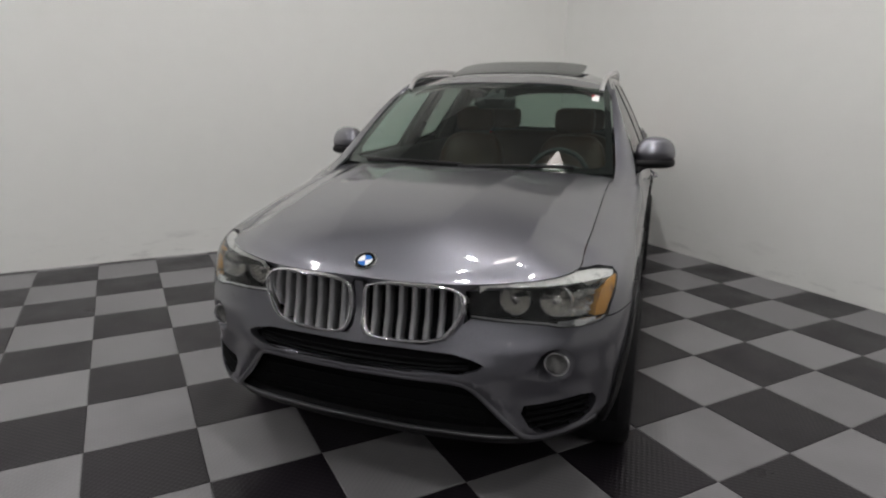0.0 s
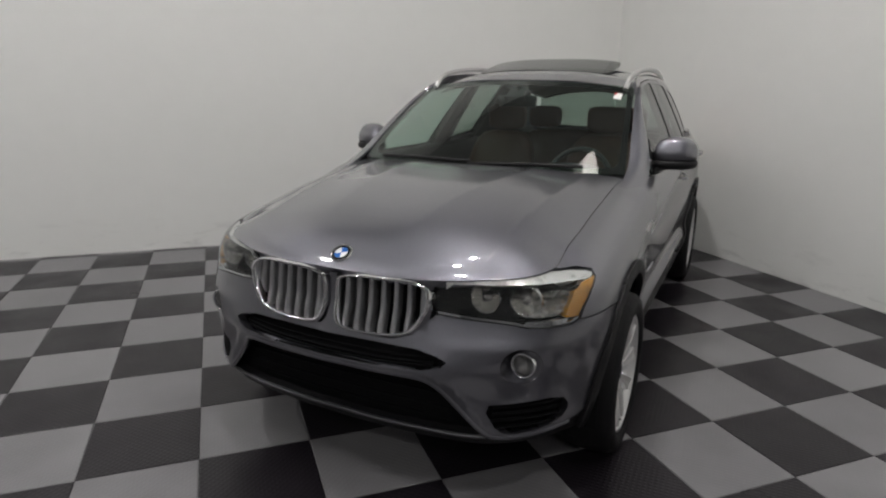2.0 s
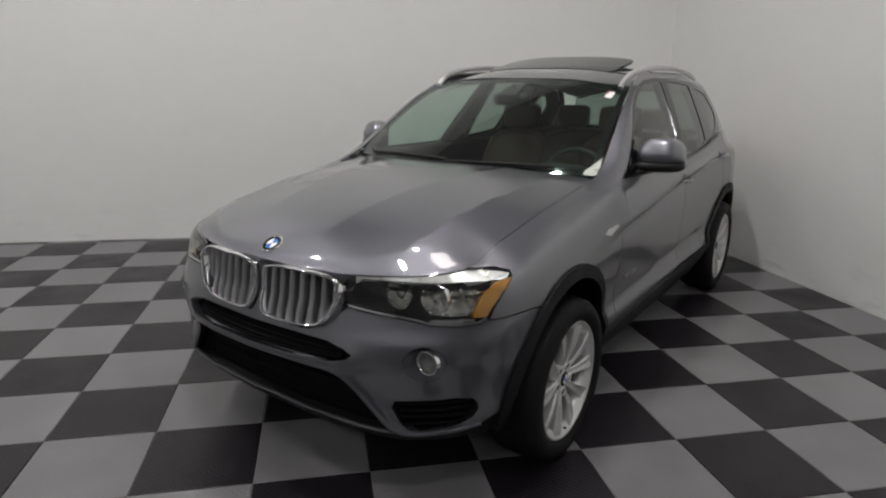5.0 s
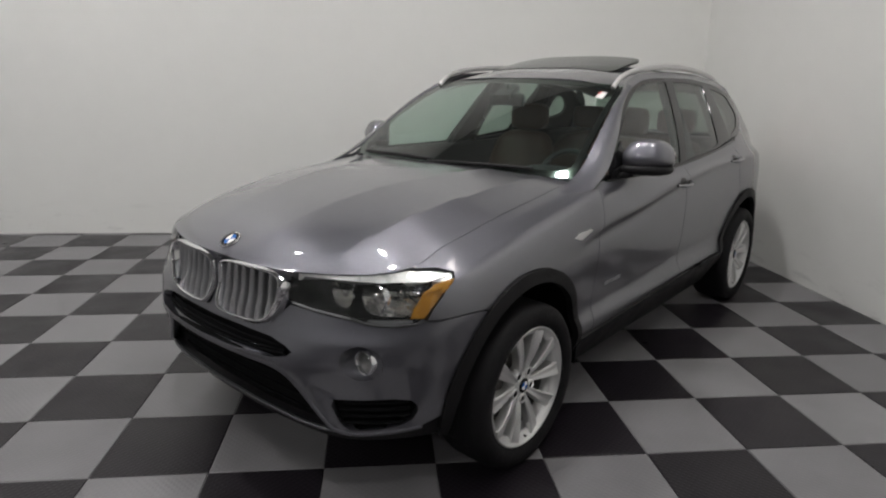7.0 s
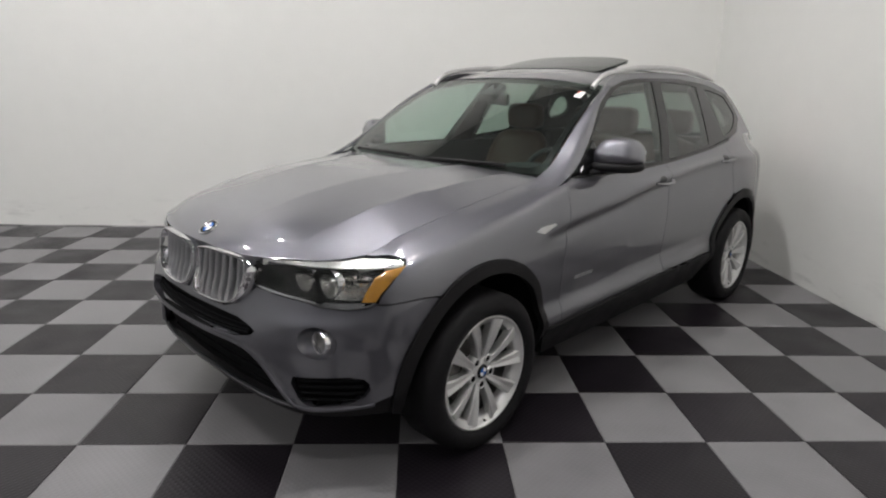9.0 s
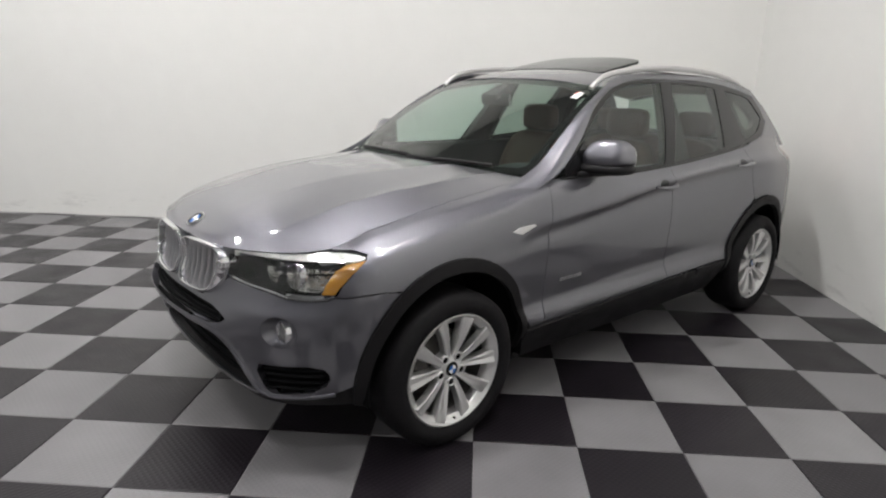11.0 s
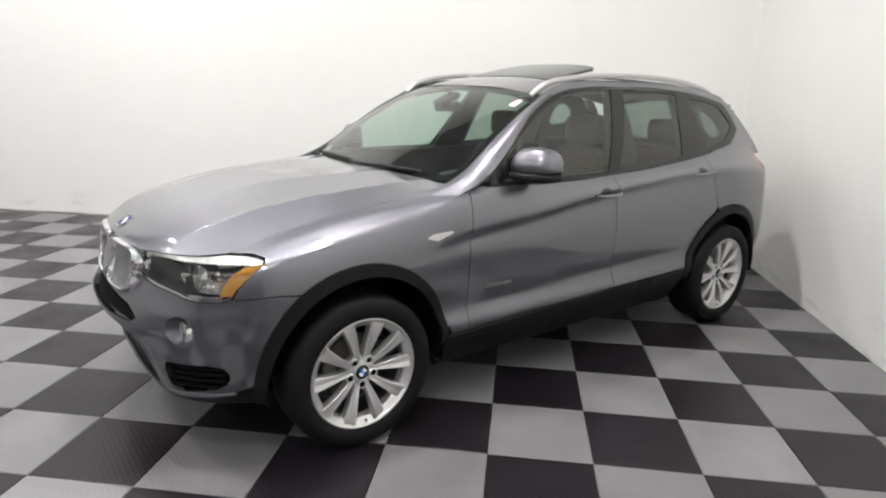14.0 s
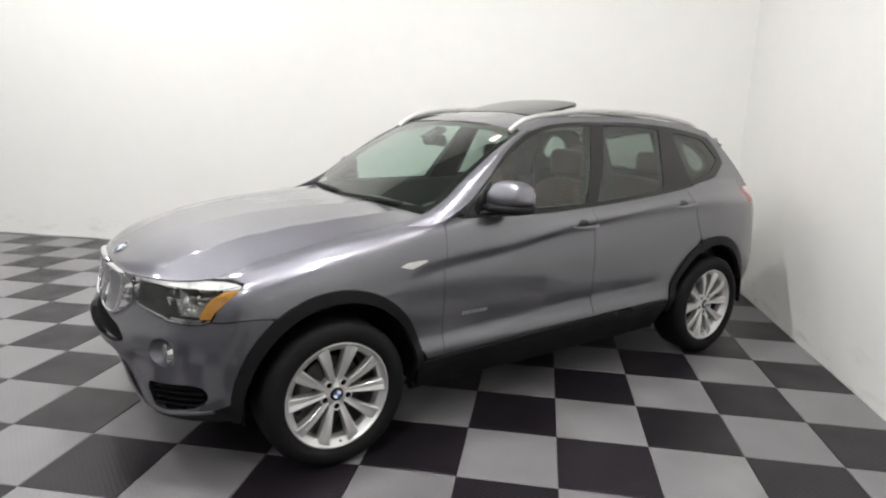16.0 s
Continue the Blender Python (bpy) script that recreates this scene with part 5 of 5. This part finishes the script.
panel("sticker_mark", [(.845, .85), (.862, .845), (.870, .882), (.853, .885)], lifted(wind, .0045), REDINK, car, step=.03, gap=0, rim=.001)
# spoiler over the rear window
panel("roof_spoiler", [(3.24, -.47), (3.24, .47), (3.37, .43), (3.40, 0), (3.37, -.43)], heightfield(lambda s, y: roof_mid(s) + .002 - .06 * (np.abs(y) / .6) ** 3, 2), PAINT, car, rim=.025, gap=0)


# ---- cabin ----
shaped("cabin_floor", box((.5, -.74, .32), (3.3, .74, .40), .02), TRIM, car)
for side in (1, -1):
    shaped("door_card", box((.72, side * .80 - .035, .36), (2.5, side * .80 + .035, 1.10), .03), TRIM, car)
shaped("boot_side", box((2.6, .62, .36), (3.30, .72, 1.155), .03), TRIM, car, mirror=True)
shaped("tailgate_lining", box((3.30, -.60, .40), (3.36, .60, 1.13), .02), TRIM, car)
dash = box((.60, -.72, .72), (1.10, .72, 1.050), .05, 3)
for v in dash.verts:
    if v.co.z > .9:
        v.co.z -= max(0, v.co.x - .85) * .25
DASH = material("grey-green dash plastic", (0.12, 0.125, 0.115), 0.55, vary=0.1, bump=0.1, bump_scale=300)
shaped("dashboard", dash, DASH, car, label="dark grey soft-touch dashboard")
hump = blob((.98, .38, 1.03), (.17, .20, .06), 2.4)
shaped("instrument_hood", hump, TRIM, car)
ring = [(1.175 + .045 * math.sin(a), .38 + .185 * math.cos(a), .975 + .178 * math.sin(a)) for a in np.linspace(0, 2 * math.pi, 37)[:-1]]
wheel_ring = tube("steering_wheel", ring, .016, TRIM, car, closed=True, label="black leather steering wheel")
for a in (200, 340, 270):
    tube("spoke", [(1.175, .38, .965), (1.175 + .045 * math.sin(radians(a)), .38 + .18 * math.cos(radians(a)), .975 + .175 * math.sin(radians(a)))], .018, TRIM, wheel_ring, flat=.6)
shaped("boss", blob((1.16, .38, .965), (.035, .065, .055), 2.4), TRIM, wheel_ring)


def seat(s, y, width, back_top, head):
    """One seat: cushion, leaning backrest with bolsters, headrest on two posts."""
    t = new("seat")
    t.parent = car
    tagged(t, "brown leather car seat with headrest")
    shaped("cushion", blob((s - .20, y, .60), (.29, width, .10), 4), LEATHER, t)
    b = blob((s + .10, y, .92), (.085, width, back_top - .92), 4)
    for v in b.verts:
        v.co.x += (v.co.z - .6) * .32
        v.co.y = y + (v.co.y - y) * (1.0 - max(0, v.co.z - .95) * .5)
    shaped("backrest", b, LEATHER, t)
    for h in head:
        z = back_top + .095
        shaped("headrest", blob((s + .10 + (z - .6) * .32, h, z), (.055, .140, .090), 5), LEATHER, t)
        for d in (-.05, .05):
            tube("headrest_post", [(s + .10 + (back_top - .66) * .32, h + d, back_top - .06), (s + .10 + (z - .6) * .32, h + d, z)], .007, STEEL, t)


seat(1.60, .37, .25, 1.20, (.37,))
seat(1.60, -.37, .25, 1.20, (-.37,))
seat(2.50, 0.0, .66, 1.17, (.36, -.36))
tube("rear_view_mirror", [(1.10, -.115, 1.425), (1.09, 0, 1.432), (1.10, .115, 1.425)], .036, TRIM, car, flat=.45, up=(1, 0, .2), label="dark rear-view mirror")
tube("mirror_stalk", [(1.10, 0, 1.44), (1.12, 0, 1.51)], .014, TRIM, car)
panel("sensor_cover", [(-.09, .80), (.09, .80), (.07, .95), (-.07, .95)], lifted(wind, -.02), TRIM, car, step=.04, gap=0, rim=.03)
liner_ring = [(1.22, -.60), (1.22, .60), (2.0, .62), (3.25, .53), (3.25, -.53), (2.0, -.62)]
panel("headliner", liner_ring, lifted(roof, -.035), LINER, car, holes=[rounded([(1.46, -.38), (1.46, .38), (2.6, .36), (2.6, -.36)], 1)], step=.06, gap=0, rim=.005, label="grey cloth headliner")
PILLAR_LINING = material("dark pillar lining", (0.02, 0.02, 0.019), 0.8, vary=0.08)
for ring in ([(1.575, 1.09), (1.86, 1.09), (1.925, 1.53), (1.90, 1.56), (1.79, 1.56)], [(2.30, 1.10), (2.66, 1.10), (2.60, 1.51), (2.42, 1.53), (2.39, 1.34)]):
    panel("pillar_trim", ring, lifted(glasshouse, -.018), PILLAR_LINING, car, step=.05, gap=0, rim=.03, mirror=True, label="dark pillar lining")
panel("pillar_trim", [(2.664, 1.10), (2.604, 1.51), (2.90, 1.50), (3.14, 1.37), (3.14, 1.12)], lifted(glasshouse, -.018), PILLAR_LINING, car, holes=[rounded([(2.71, 1.255), (2.69, 1.455), (2.83, 1.440), (2.955, 1.345), (2.92, 1.275)], 1)], step=.05, gap=0, rim=.03, mirror=True, label="dark pillar lining round the rear side window")


# ---- floor tiles ----
def tile_shape(x0, y0, size):
    """A square plate with bevelled edges: 8 corners, lowered rim."""
    g, b = 0.0012, 0.004
    lo, hi = g, size - g
    ring = [(lo, lo), (hi, lo), (hi, hi), (lo, hi)]
    inner = [(lo + b, lo + b), (hi - b, lo + b), (hi - b, hi - b), (lo + b, hi - b)]
    verts = [(x0 + x, y0 + y, -0.006) for x, y in ring] + [(x0 + x, y0 + y, -0.0018) for x, y in ring] + [(x0 + x, y0 + y, 0) for x, y in inner]
    faces = [(8, 9, 10, 11)]
    for i in range(4):
        j = (i + 1) % 4
        faces += [(i, j, 4 + j, 4 + i), (4 + i, 4 + j, 8 + j, 8 + i)]
    return verts, faces


tile_mesh = [mesh_of("tile", *tile_shape(0, 0, TILE), mat) for mat in (DARK_TILE, GREY_TILE)]
far = {0: ([], []), 1: ([], [])}
for i in range(math.floor(WEST / TILE), math.ceil(EAST / TILE)):
    for j in range(math.floor(SOUTH / TILE), math.ceil(NORTH / TILE)):
        if -16 <= i <= 4 and -6 <= j <= 8:
            ob = put("tile", tile_mesh[(i + j) % 2], floor)
            ob.location = (i * TILE, j * TILE, 0)
        else:
            vs, fs = far[(i + j) % 2]
            v2, f2 = tile_shape(i * TILE, j * TILE, TILE)
            fs.extend(tuple(len(vs) + k for k in f) for f in f2)
            vs.extend(v2)
for k, mat in ((0, DARK_TILE), (1, GREY_TILE)):
    tagged(put("far_tiles", mesh_of("far_tiles", *far[k], mat), floor), kind="stuff")
